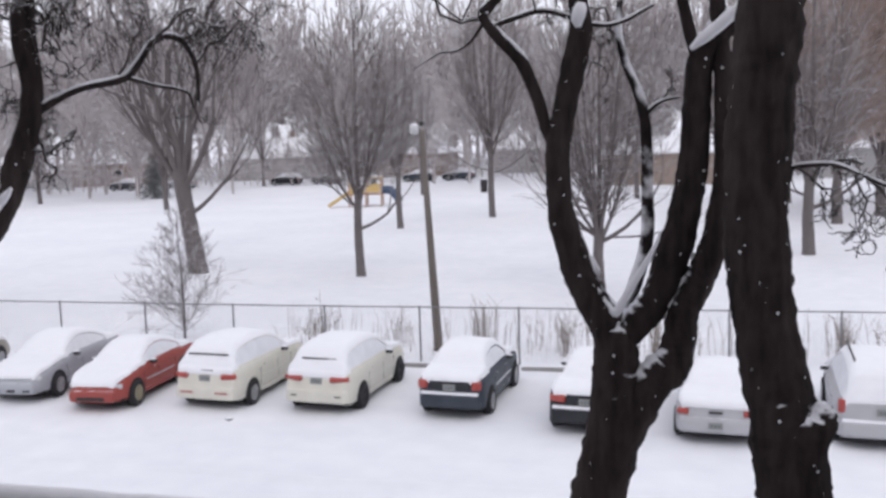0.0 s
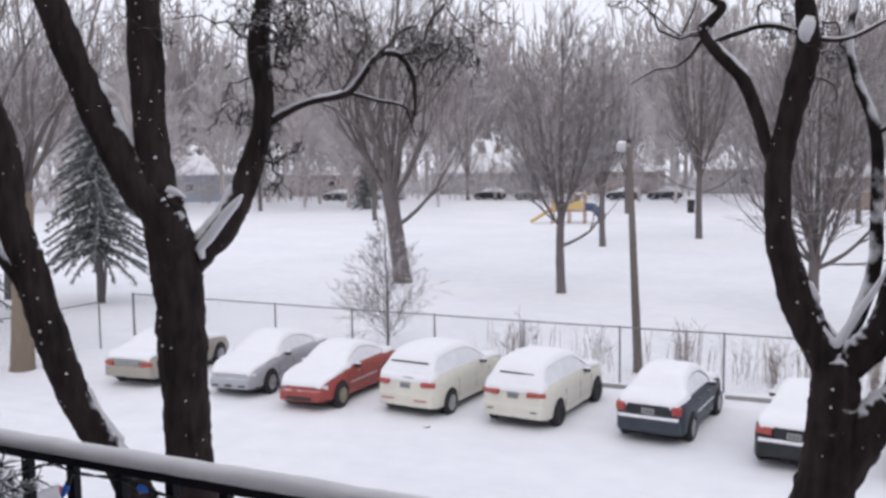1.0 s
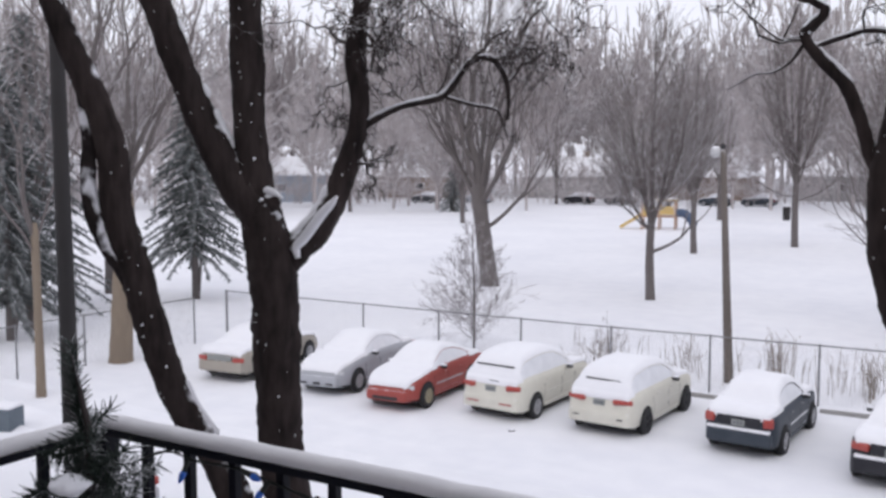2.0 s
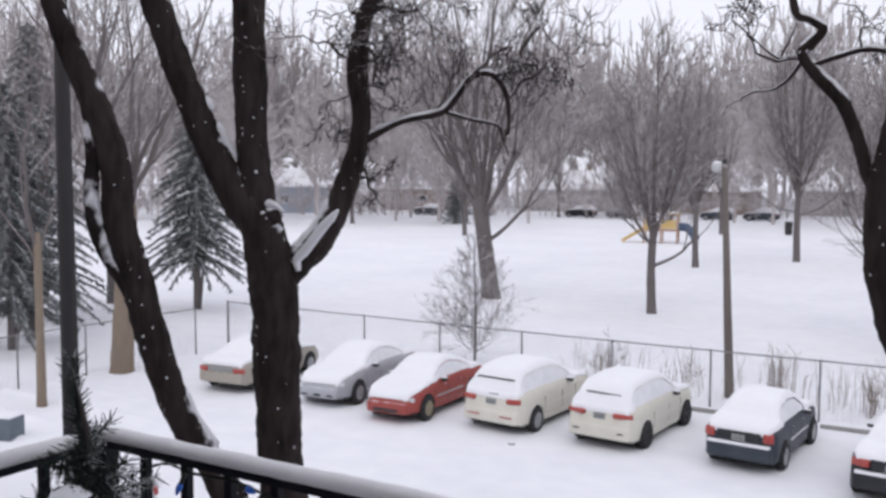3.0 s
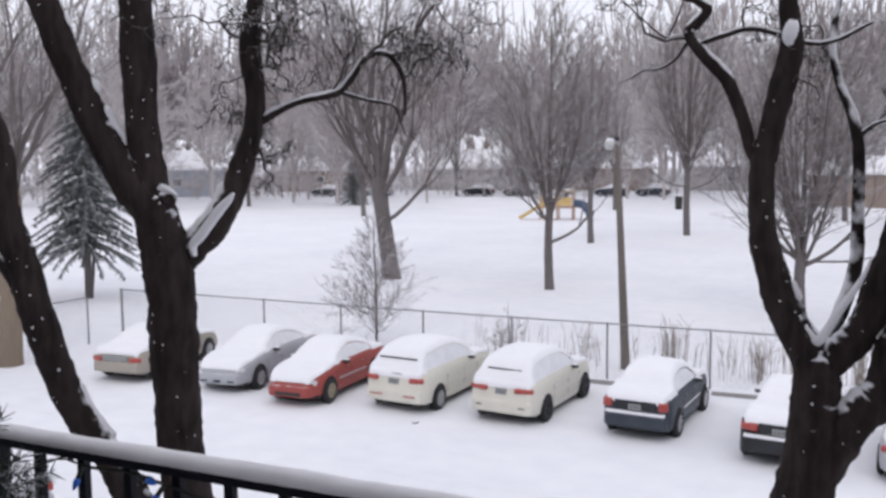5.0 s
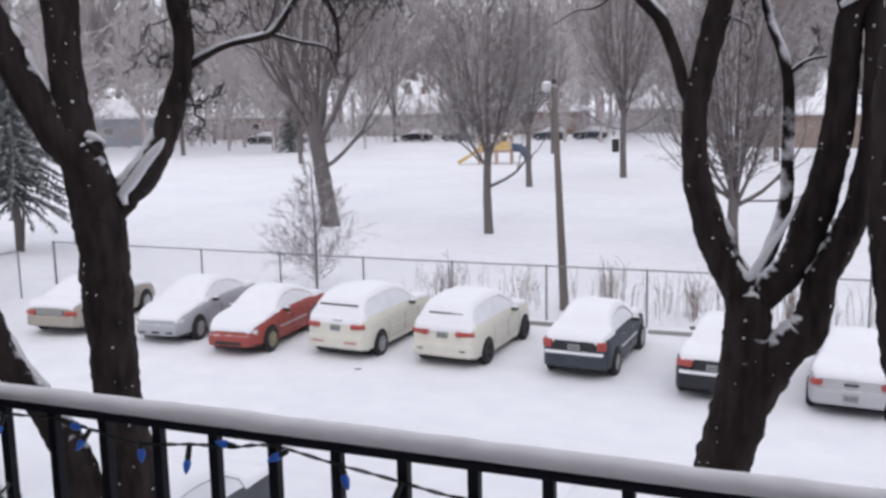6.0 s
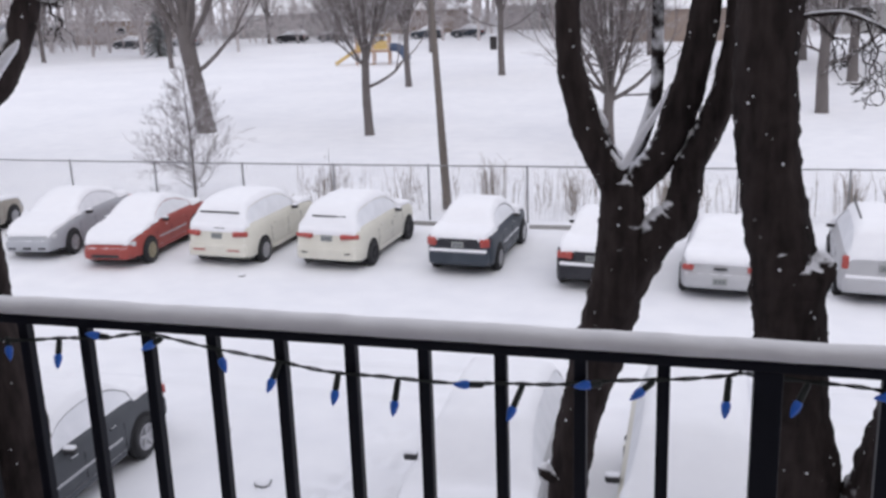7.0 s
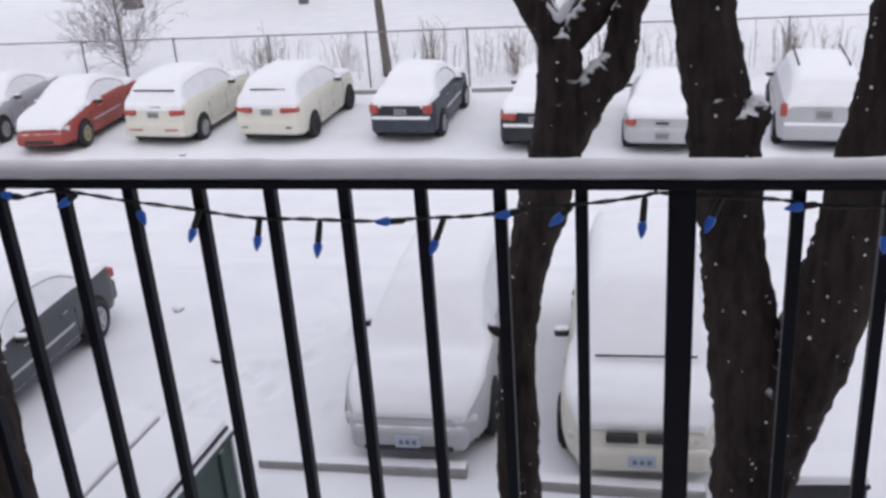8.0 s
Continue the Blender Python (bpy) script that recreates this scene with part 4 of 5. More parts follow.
    for sg in (-1, 1):
        part("side_moulding", boxed((0.014, length * 0.36, 0.04), (sg * (width / 2 + 0.002), 0.0, zs), 0.005), moulding or mat, root)
        for yy in (-0.2 * length, 0.02 * length, 0.2 * length):
            part("door_seam", boxed((0.008, 0.01, belt * 0.42), (sg * (width / 2 - 0.004), yy, zs + 0.02)), UNDER_SHADE, root)
        for yy in (-0.14 * length, 0.07 * length):
            part("door_handle", boxed((0.03, 0.16, 0.03), (sg * (width / 2 - 0.004), yy, belt - 0.12), 0.01), mat, root)
        part("side_skirt", boxed((0.05, length * 0.4, 0.1), (sg * (width / 2 * 0.955), 0, 0.28), 0.02), mat, root)
    for nm, size, at, mt, bev in extra:
        part(nm, boxed(size, at, bev), mt, root)
    return root


WHITE_CAR = paint("creamy_white_car_paint", (0.62, 0.6, 0.53))
SILVER_CAR = paint("silver_car_paint", (0.36, 0.37, 0.4))
BEIGE_CAR = paint("beige_car_paint", (0.33, 0.3, 0.26))
RED_CAR = paint("red_car_paint", (0.3, 0.06, 0.05))
SLATE_CAR = paint("slate_blue_car_paint", (0.035, 0.045, 0.06))
BLACK_CAR = paint("black_car_paint", (0.02, 0.02, 0.026))
GREY_CAR = paint("dark_grey_car_paint", (0.06, 0.065, 0.075))
VAN_CAR = paint("pale_grey_car_paint", (0.42, 0.42, 0.44))
DARK_RIM = material("dark_alloy", (0.04, 0.04, 0.045), 0.6, 0.3)
GOLD_RIM = material("dull_gold_alloy", (0.4, 0.36, 0.26), 0.5, 0.4)


def hatch(length, z, w=1.15):
    """The dark gap under the snow of a tailgate's roof lip, and its wiper."""
    return [("window_edge", (w, 0.06, 0.035), (0, -length / 2 + 0.3, z), TRIM, 0.012), ("wiper", (0.42, 0.05, 0.03), (0.03, -length / 2 + 0.1, z - 0.38), TRIM, 0.01)]


car(-21.9, 24.05, 8, "sedan", 4.75, 1.78, BEIGE_CAR, "beige sedan under snow beside the fence", 0.98, tail=(0.72, 0.14, 0.36), extra=[("trunk_panel", (0.9, 0.05, 0.16), (0, -2.36, 0.74), PLATE, 0.02)])
car(-18.16, 24.3, 184, "coupe", 4.5, 1.74, SILVER_CAR, "silver coupe under snow, nose to the lot", 1.09, rim=RIM, extra=[("intake", (0.24, 0.05, 0.07), (kx, 2.28 - abs(kx) * 0.06, 0.36), TRIM, 0.02) for kx in (-0.45, 0.0, 0.45)])
car(-15.42, 23.9, 182, "coupe", 4.3, 1.7, RED_CAR, "red compact coupe under snow, nose to the lot", 1.07, rim=GOLD_RIM, moulding=VAN_CAR, extra=[("grille", (0.8, 0.05, 0.09), (0, 2.18, 0.36), TRIM, 0.02)])
car(-12.38, 24.75, -2, "suv", 4.6, 1.88, WHITE_CAR, "creamy white sport utility car under snow", 1.03, plate_z=0.84, tail=(0.9, 0.13, 0.4), extra=hatch(4.6, 1.45) + [("bumper_slot", (0.36, 0.04, 0.035), (kx, -2.325, 0.5), RED_LENS, 0.01) for kx in (-0.5, 0.5)])
car(-9.36, 24.98, -2.5, "suv", 4.6, 1.88, WHITE_CAR, "creamy white crossover car under snow with dark wheels", 1.01, plate_z=0.86, rim=DARK_RIM, tail=(0.92, 0.12, 0.5), extra=hatch(4.6, 1.4, 0.95) + [("bumper_slot", (0.16, 0.04, 0.03), (kx, -2.325, 0.5), TRIM, 0.01) for kx in (-0.6, 0.6)])
car(-5.93, 25.1, -2, "sedan", 4.5, 1.72, SLATE_CAR, "slate blue sedan under thick snow", 1.07, moulding=SNOW_SOFT, tail=(0.83, 0.22, 0.24), snow=0.11, ledge=True, extra=[("trunk_panel", (1.02, 0.05, 0.24), (0, -2.205, 0.87), BLACK_CAR, 0.03)])
car(-2.5, 24.55, -2, "sedan", 4.75, 1.8, BLACK_CAR, "black sedan under thick snow", 1.06, tail=(0.83, 0.17, 0.38), snow=0.11, ledge=True, extra=[("trunk_panel", (0.9, 0.05, 0.24), (0, -2.33, 0.87), BLACK_CAR, 0.03)])
car(0.42, 24.4, -2.5, "coupe", 4.75, 1.8, VAN_CAR, "pale silver sedan under snow", 1.05, tail=(0.74, 0.13, 0.26), plate_z=0.47, snow=0.1, extra=[("badge", (0.3, 0.04, 0.05), (0, -2.355, 0.78), TRIM, 0.015)])
car(3.95, 24.75, -3, "van", 4.95, 1.96, VAN_CAR, "pale grey minivan under snow with roof bars", tail=(0.98, 0.3, 0.16), plate_z=0.9, ledge=True, extra=[("roof_bar", (0.04, 2.2, 0.04), (sx, -0.5, 1.83), TRIM, 0.015) for sx in (-0.55, 0.55)])
car(-9.3, 11.0, 180, "sedan", 4.5, 1.78, GREY_CAR, "dark grey sedan under patchy snow", snow=0.045, moulding=VAN_CAR)
car(-2.75, 11.95, 181, "mpv", 4.7, 1.84, VAN_CAR, "silver people carrier buried in snow", 0.98, plate=PLATE_BLUE, extra=[("grille", (1.1, 0.05, 0.06), (0, 2.37, 0.32), TRIM, 0.02)])
car(-0.0, 11.95, 181, "van", 4.9, 1.92, WHITE_CAR, "cream minivan buried in snow with a split dark grille", plate=PLATE_BLUE,
    extra=[("grille", (0.36, 0.08, 0.11), (-0.22, 2.4, 0.68), TRIM, 0.02), ("grille", (0.36, 0.08, 0.11), (0.22, 2.4, 0.68), TRIM, 0.02), ("wiper", (1.2, 0.03, 0.02), (-0.05, 1.44, 1.2), TRIM, 0.006)])
car(-15.15, 10.55, 180, "sedan", 4.5, 1.78, VAN_CAR, "pale grey sedan under snow beyond the utility pole")
for x, y, s in ((-7.63, 13.5, 0.1), (-6.22, 11.95, 0.13), (-9.35, 18.0, 0.06), (-11.5, 21.9, 0.09)):
    bm = bmesh.new()
    bmesh.ops.create_icosphere(bm, subdivisions=2, radius=s)
    for w in bm.verts:
        w.co *= 1 + 0.4 * noise.noise(w.co * 12 + Vector((x, y, 0)))
        w.co.z *= 0.4
    ob = part("ice_clod", bm, MIRROR, None, "", True)
    ob.location = (x, y, float(lot_z(x, y)) + s * 0.2)
    tagged(ob, "small dark lump of dirty ice on the snow", "ice lump", "ice lumps")

# ---- chain-link fence ----
FX, FY, FA, FSTEP = -20.52, 27.77, radians(3.37), 3.05
fence = empty("chain_link_fence", Matrix.Translation((FX, FY, float(lot_z(FX, FY)))), "grey chain-link fence with steel posts between the cars and the park", "fence")


def link_panel(name, p, q, h, parent):
    """A diamond mesh of thin wire between two posts."""
    p, q = np.array(p, float), np.array(q, float)
    L = np.linalg.norm(q - p)
    u = (q - p) / L
    segs, g = [], 0.11
    n = int((L + h) / g)
    for i in range(n):
        for sgn in (1, -1):
            a0, a1 = i * g - (h if sgn > 0 else 0), i * g - (0 if sgn > 0 else h)
            lo, hi = max(0, min(a0, a1)), min(L, max(a0, a1))
            if hi - lo < 0.03:
                continue
            za = (lo - a0) / (a1 - a0) * h
            zb = (hi - a0) / (a1 - a0) * h
            A, B = p + u * lo + [0, 0, za], p + u * hi + [0, 0, zb]
            segs.append((*A, *B, 0.0016, 0.0016))
    v, f = quick_tubes(segs, 3)
    return array_ob(name, v, f, GALV, parent)


def post_at(x, y, h, parent, base, r=0.03):
    z = float(lot_z(x, y)) - 0.1
    v, f = tube([(x - base[0], y - base[1], z - base[2], r), (x - base[0], y - base[1], z - base[2] + h + 0.1, r), (x - base[0], y - base[1], z - base[2] + h + 0.13, r * 0.5)], 10)
    mesh_ob("post", v, f, GALV, parent)
    return np.array([x - base[0], y - base[1], z + 0.1 - base[2]])


fb = np.array(fence.location)
fpos = []
for k in [-2.05, -1.0] + list(range(0, 13)):
    fpos.append(post_at(FX + math.cos(FA) * FSTEP * k, FY + math.sin(FA) * FSTEP * k, 1.76, fence, fb, 0.045 if k == -2.05 else 0.03))
for a, b in zip(fpos, fpos[1:]):
    v, f = tube([(*(a + [0, 0, 1.74]), 0.022), (*((a + b) / 2 + [0, 0, 1.735]), 0.022), (*(b + [0, 0, 1.74]), 0.022)], 8)
    mesh_ob("top_rail", v, f, GALV, fence)
    link_panel("mesh_panel", a + [0, 0, 0.05], b + [0, 0, 0.05], 1.66, fence)
side = empty("chain_link_fence", Matrix.Translation((-26.7, 25.65, float(lot_z(-26.7, 25.65)))), "short run of grey chain-link fence by the open gateway", "fence")
sb = np.array(side.location)
spos = [post_at(x, y, 1.7, side, sb) for x, y in ((-26.7, 25.65), (-26.8, 23.3), (-26.9, 20.95), (-27.0, 18.5), (-27.1, 16.0))]
for a, b in zip(spos, spos[1:]):
    v, f = tube([(*(a + [0, 0, 1.68]), 0.02), (*(b + [0, 0, 1.68]), 0.02)], 8)
    mesh_ob("top_rail", v, f, GALV, side)
    link_panel("mesh_panel", a + [0, 0, 0.05], b + [0, 0, 0.05], 1.6, side)

# ---- lamp post and dark pole ----
lamp = empty("street_lamp", Matrix.Translation((-8.12, 29.8, float(lot_z(-8.12, 29.8)))), "weathered grey lamp post with a pale snow-capped head", "street lamp")
v, f = tube(smooth_line([(0, 0, -0.15, 0.15), (-0.1, 0, 2, 0.128), (-0.24, 0, 5, 0.1), (-0.34, 0, 7.15, 0.085)], 5), 14, 0.03, 3)
mesh_ob("post", v, f, POLE, lamp)
part("arm", boxed((0.24, 0.06, 0.06), (-0.44, -0.02, 7.1), 0.01), GALV, lamp)
v, f = lathe([(0.05, 0.12), (0.14, 0.08), (0.17, 0.0), (0.15, -0.14), (0.08, -0.19), (0.02, -0.2)], 18)
mesh_ob("lamp_head", [(q[0] - 0.56, q[1] - 0.02, q[2] + 7.08) for q in v], f, LAMP_GLASS, lamp, "pale snow-covered lamp head")
v, f = lathe([(0.14, 0.085), (0.12, 0.12), (0.06, 0.15), (0.01, 0.155)], 16)
mesh_ob("snow_cap", [(q[0] - 0.56, q[1] - 0.02, q[2] + 7.08) for q in v], f, SNOW_SOFT, lamp)
part("sensor", boxed((0.12, 0.12, 0.16), (-0.34, 0, 7.22), 0.03), TRIM, lamp)
pole = empty("utility_pole", Matrix.Translation((-12.9, 9.75, -0.2)), "dark wooden utility pole", "pole")
v, f = tube([(0, 0, -0.2, 0.15), (0, 0, 4, 0.132), (0, 0, 8.0, 0.115), (0.0, 0, 12, 0.095)], 14, 0.03, 8)
mesh_ob("post", v, f, POLE_DARK, pole)

# wheel stops
stops = [(-8.3, 28.05, 1.6, 0), (-4.4, 28.2, 1.5, 3), (-3.3, 9.5, 2.6, 2), (-0.2, 9.45, 1.9, 0)]
for x, y, w, a in stops:
    ob = part("wheel_stop", boxed((w, 0.18, 0.17), (0, 0, 0.06), 0.04), CONCRETE)
    ob.matrix_world = pose(x, y, float(lot_z(x, y)), 0, 0, a)
    tagged(ob, "low concrete wheel stop capped with snow", "wheel stop", "wheel stops")

# dumpster with snowy lids
GREEN = snowed(material("dark_green_steel", (0.03, 0.055, 0.05), 0.6, second=(0.055, 0.08, 0.075), scale=5, bump=0.004), 0.5, 0.8, 5, 0.3)
dz = float(lot_z(-5.2, 7.5))
dump = empty("dumpster", pose(-5.22, 7.55, dz, 0, 0, -4), "dark green steel dumpster with snow-covered lids", "dumpster")
part("body", boxed((1.6, 1.75, 1.15), (0, 0, 0.66), 0.02), GREEN, dump)
part("rim", boxed((1.68, 1.83, 0.08), (0, 0, 1.2), 0.015), GREEN, dump)
for sx in (-0.405, 0.405):
    lid = part("lid", boxed((0.76, 1.78, 0.04), (sx, 0, 1.263), 0.01), TRIM, dump)
    bm = boxed((0.75, 1.76, 0.09), (sx, 0, 1.328), 0.035, seg=3)
    part("snow_cover", bm, SNOW_SOFT, lid, "snow on the lid", True)
for yy in (-0.6, 0.0, 0.6):
    part("rib", boxed((0.05, 0.08, 1.0), (0.815, yy, 0.65), 0.01), GREEN, dump)
part("corner_trim", boxed((0.05, 0.05, 1.15), (0.81, 0.88, 0.66), 0.01), SNOW_SOFT, dump, "snow stuck along the corner")

# low dark bin between the parked cars and the wall
chest = empty("storage_bin", pose(1.84, 9.16, float(lot_z(1.84, 9.16)), 0, 0, 6), "low dark grey storage bin with a thick snow cap", "bin")
part("body", boxed((0.95, 0.42, 0.62), (0, 0, 0.31), 0.03), TRIM, chest)
part("rim", boxed((0.99, 0.46, 0.05), (0, 0, 0.62), 0.015), TRIM, chest)
part("snow_cover", boxed((0.97, 0.45, 0.12), (0, 0, 0.7), 0.05, seg=4), SNOW_SOFT, chest, "thick snow on the lid", True)

# grey utility box by the lot's far side
box1 = empty("utility_box", pose(-22.45, 15.0, 0.0, 0, 0, 20), "blue-grey steel cabinet with snow on top", "cabinet")
part("body", boxed((0.65, 0.6, 0.6), (0, 0, 0.29), 0.02), material("blue_grey_steel", (0.13, 0.16, 0.19), 0.6), box1)
part("snow_cover", boxed((0.65, 0.6, 0.08), (0, 0, 0.63), 0.035), SNOW_SOFT, box1, "", True)


# ---- bare park trees ----
def park_tree(x, y, r, fork, height, label, seed, limbs, lean=(0, 0), low=(), bark=BARK_GREY, twig=TWIG, depth=4, kids=(3, 4), spread=0.75, thin=0.012, limb_len=None, group="bare park trees", up=0.1, bend=0.24, limb_bark=None):
    """A bare tree: a leaning tapered trunk, limbs fanned from the fork, fine twigs."""
    base = (x, y, float(lot_z(x, y)))
    root = empty("bare_tree", Matrix.Translation(base), label, "tree", group)
    rng = np.random.default_rng(seed)
    f3 = np.array([lean[0], lean[1], fork], float)
    line = smooth_line([(0, 0, -0.2, r * 1.35), (0, 0, 0.25, r * 1.08), tuple(f3 * 0.5) + (r * 0.92,), tuple(f3) + (r * 0.85,), tuple(f3 * 1.12) + (r * 0.6,)], 6)
    v, f = tube(line, 14, 0.08, seed)
    mesh_ob("trunk", v, f, bark, root)
    big, fine = [], []
    L0 = limb_len or (height - fork) * 0.42
    for k in range(limbs):
        a = 2 * math.pi * (k + rng.uniform(-0.25, 0.25)) / limbs
        tilt = rng.uniform(0.25, 0.55) if k else 0.08
        d = (math.cos(a) * tilt, math.sin(a) * tilt, 1)
        segs = []
        grow(f3 * (1 - 0.12 * rng.uniform(0, 1)), d, L0 * rng.uniform(0.85, 1.15), r * (0.34 if k else 0.55), depth, rng, segs, bend=bend, up=up, spread=spread, kids=kids, shrink=0.7, steps=4, thin=thin)
        big.append([s for s in segs if s[6] > 0.045])
        fine += [s for s in segs if s[6] <= 0.045]
    for (h, d, ln, rr, dp) in low:
        segs = []
        grow(f3 * (h / fork), d, ln, rr, dp, rng, segs, bend=0.2, up=0.1, spread=0.6, kids=kids, shrink=0.7, steps=4, thin=thin)
        big.append([s for s in segs if s[6] > 0.045])
        fine += [s for s in segs if s[6] <= 0.045]
    for segs in big:
        if segs:
            v, f = quick_tubes(segs, 7)
            array_ob("limb", v, f, limb_bark or bark, root)
    v, f = quick_tubes(fine, 3)
    tagged(array_ob("crown", v, f, twig, root, "mass of fine bare twigs"), kind="stuff")
    return root


def arc(a, c, b, r0, r1, n):
    """Straight pieces along a bent line from a to b."""
    t = np.linspace(0, 1, n + 1)[:, None]
    p = a * (1 - t) ** 2 + 2 * c * t * (1 - t) + b * t * t
    r = np.linspace(r0, r1, n + 1)
    return [(*p[i], *p[i + 1], r[i], r[i + 1]) for i in range(n)]


def oval_crown(rng, fork, height, half, r, limbs, paths, twigs, thin, n=5):
    """Limbs and fine branches that fan up from a fork into an oval crown."""
    span = height - fork

    def wide(z):
        u = min(1, max(0, (z - fork * 0.85) / (height - fork * 0.85)))
        return half * math.sin(math.pi * min(1, u ** 0.8 * 0.96 + 0.04)) ** 0.62

    main, fine = [], []
    for k in range(limbs):
        a = 2 * math.pi * (k + rng.uniform(-0.3, 0.3)) / limbs
        out = np.array([math.cos(a), math.sin(a), 0])
        z1 = fork + span * (rng.uniform(0.5, 0.8) if k else 0.92)
        p0 = np.array([0, 0, fork * rng.uniform(0.78, 1.05)])
        p1 = out * wide(z1) * (rng.uniform(0.55, 0.85) if k else 0.1) + [0, 0, z1]
        c = p0 + out * wide(z1) * rng.uniform(0.3, 0.55) * (1 if k else 0.1) + [0, 0, (z1 - fork) * 0.3]
        main.append(arc(p0, c, p1, r * (0.36 if k else 0.5), thin * 1.6, 9))
    for k in range(paths):
        line = main[int(rng.integers(0, limbs))]
        s = line[int(rng.integers(2, 9))]
        p = np.array(s[0:3])
        a = math.atan2(p[1], p[0]) + rng.normal(0, 0.75)
        z = min(height * 0.995, p[2] + span * rng.uniform(0.02, 0.34))
        w = wide(z) * rng.uniform(0.6, 1.05)
        q = np.array([math.cos(a) * w, math.sin(a) * w, z])
        c = p + (q - p) * 0.45 + np.array([0, 0, rng.uniform(-0.02, 0.06) * span]) + rng.normal(0, 0.03, 3) * span
        segs = arc(p, c, q, min(s[6] * 0.6, thin * 3), thin, n)
        fine += segs
        for j in range(twigs):
            g = np.array(segs[int(rng.integers(1, n))][3:6])
            d = (q - p) / (np.linalg.norm(q - p) + 1e-6) + rng.normal(0, 0.5, 3) + [0, 0, 0.25]
            e = g + d * span * rng.uniform(0.03, 0.085)
            fine.append((*g, *e, thin, thin * 0.7))
    return main, fine


def oval_tree(x, y, r, fork, height, half, label, seed, limbs=9, paths=300, twigs=6, thin=0.009, bark=BARK_GREY, twig=TWIG, low=()):
    """A bare tree with an upright oval crown of fine twigs."""
    root = empty("bare_tree", Matrix.Translation((x, y, float(lot_z(x, y)))), label, "tree", "bare park trees")
    rng = np.random.default_rng(seed)
    v, f = tube(smooth_line([(0, 0, -0.2, r * 1.4), (0, 0, 0.25, r * 1.08), (-0.06, 0, fork * 0.55, r * 0.92), (0, 0, fork, r * 0.8), (0.05, 0, fork * 1.15 + 0.3, r * 0.5)], 6), 14, 0.08, seed)
    mesh_ob("trunk", v, f, bark, root)
    main, fine = oval_crown(rng, fork, height, half, r, limbs, paths, twigs, thin)
    for h, d, ln, rr in low:
        line = []
        grow((0, 0, h), d, ln, rr, 3, rng, line, bend=0.2, up=0.1, spread=0.6, kids=(2, 3), shrink=0.7, steps=4, thin=thin)
        main.append([q for q in line if q[6] > 0.035])
        fine += [q for q in line if q[6] <= 0.035]
    for line in main:
        if line:
            array_ob("limb", *quick_tubes(line, 7), bark, root)
    tagged(array_ob("crown", *quick_tubes(fine, 3), twig, root, "mass of fine bare twigs"), kind="stuff")


BROWN_TWIG = snowed(material("reddish_twigs", (0.3, 0.22, 0.19), 0.95, second=(0.36, 0.28, 0.25), scale=1), 0.6, 0.95, 2, 0.3)
park_tree(-25.45, 45.9, 0.46, 5.0, 19, "large bare grey tree with wide limbs in the park snow", 3, 6, lean=(-0.75, 0.1), depth=4, thin=0.012, kids=(3, 4),
          low=[(3.0, (1, 0.1, 0.55), 3.4, 0.13, 4), (4.3, (0.9, -0.1, 0.9), 4.5, 0.16, 4), (4.6, (-0.75, 0.0, 1), 5.0, 0.16, 4)])
oval_tree(-16.23, 45.3, 0.22, 3.9, 13.6, 3.4, "slim bare tree with an oval fan of upright branches", 8, paths=420, low=[(2.3, (1, 0.1, 0.5), 2.2, 0.09), (3.4, (-1, 0, 0.5), 2.2, 0.06)])
oval_tree(-21.4, 68.6, 0.22, 4.4, 14.5, 2.8, "slim bare tree near the playground", 14, paths=260, thin=0.013)
oval_tree(-16.25, 77.0, 0.25, 5.6, 18.5, 3.8, "slim bare tree beside a litter bin", 19, paths=300, thin=0.014, low=[(3.5, (1, 0, 0.15), 3.5, 0.06), (3.8, (-1, 0, 0.1), 3.5, 0.06)])
oval_tree(-4.05, 40.4, 0.24, 2.7, 14, 3.2, "bare many-branched tree beyond the fence", 27, limbs=11, paths=420, low=[(2.2, (1, 0, 0.6), 2.6, 0.1), (2.4, (-1, 0, 0.5), 2.8, 0.09), (2.5, (-0.7, 0, 0.2), 3.2, 0.05), (2.4, (0.9, 0, 0.15), 3.0, 0.05)])
oval_tree(5.4, 53.8, 0.31, 3.8, 15, 3.8, "bare grey tree with a low bent limb", 31, paths=360, thin=0.011, low=[(2.4, (1, 0, 0.35), 3.0, 0.12), (3.0, (-0.8, 0.1, 0.4), 2.5, 0.08)])
oval_tree(8.8, 70, 0.35, 3.5, 22, 5.2, "tall reddish bare tree with dense twigs", 33, paths=520, twig=BROWN_TWIG, thin=0.015)
for x, y, s in ((12.5, 76, 34), (7.0, 88, 35), (16.5, 84, 36)):
    oval_tree(x, y, 0.38, 4, 22, 5.4, "tall reddish bare tree with dense twigs", s, paths=420, twig=BROWN_TWIG, thin=0.018)
park_tree(-26.4, 22.0, 0.37, 5.2, 16, "thick tan-barked bare tree beside the gateway", 41, 5, lean=(0.3, 0.1), bark=BARK_TAN, depth=4, limb_len=4.6, limb_bark=BARK_GREY)
park_tree(-24.6, 17.6, 0.13, 4.5, 12, "slim tan-barked bare tree", 43, 4, bark=BARK_TAN, depth=3, limb_bark=BARK_GREY)
park_tree(-34, 24, 0.22, 3.5, 13, "slim bare tree behind the gateway fence", 45, 5, depth=4, kids=(2, 4))
park_tree(-39, 32, 0.25, 3.0, 14, "bare tree among the spruces", 46, 6, depth=4, kids=(2, 4))
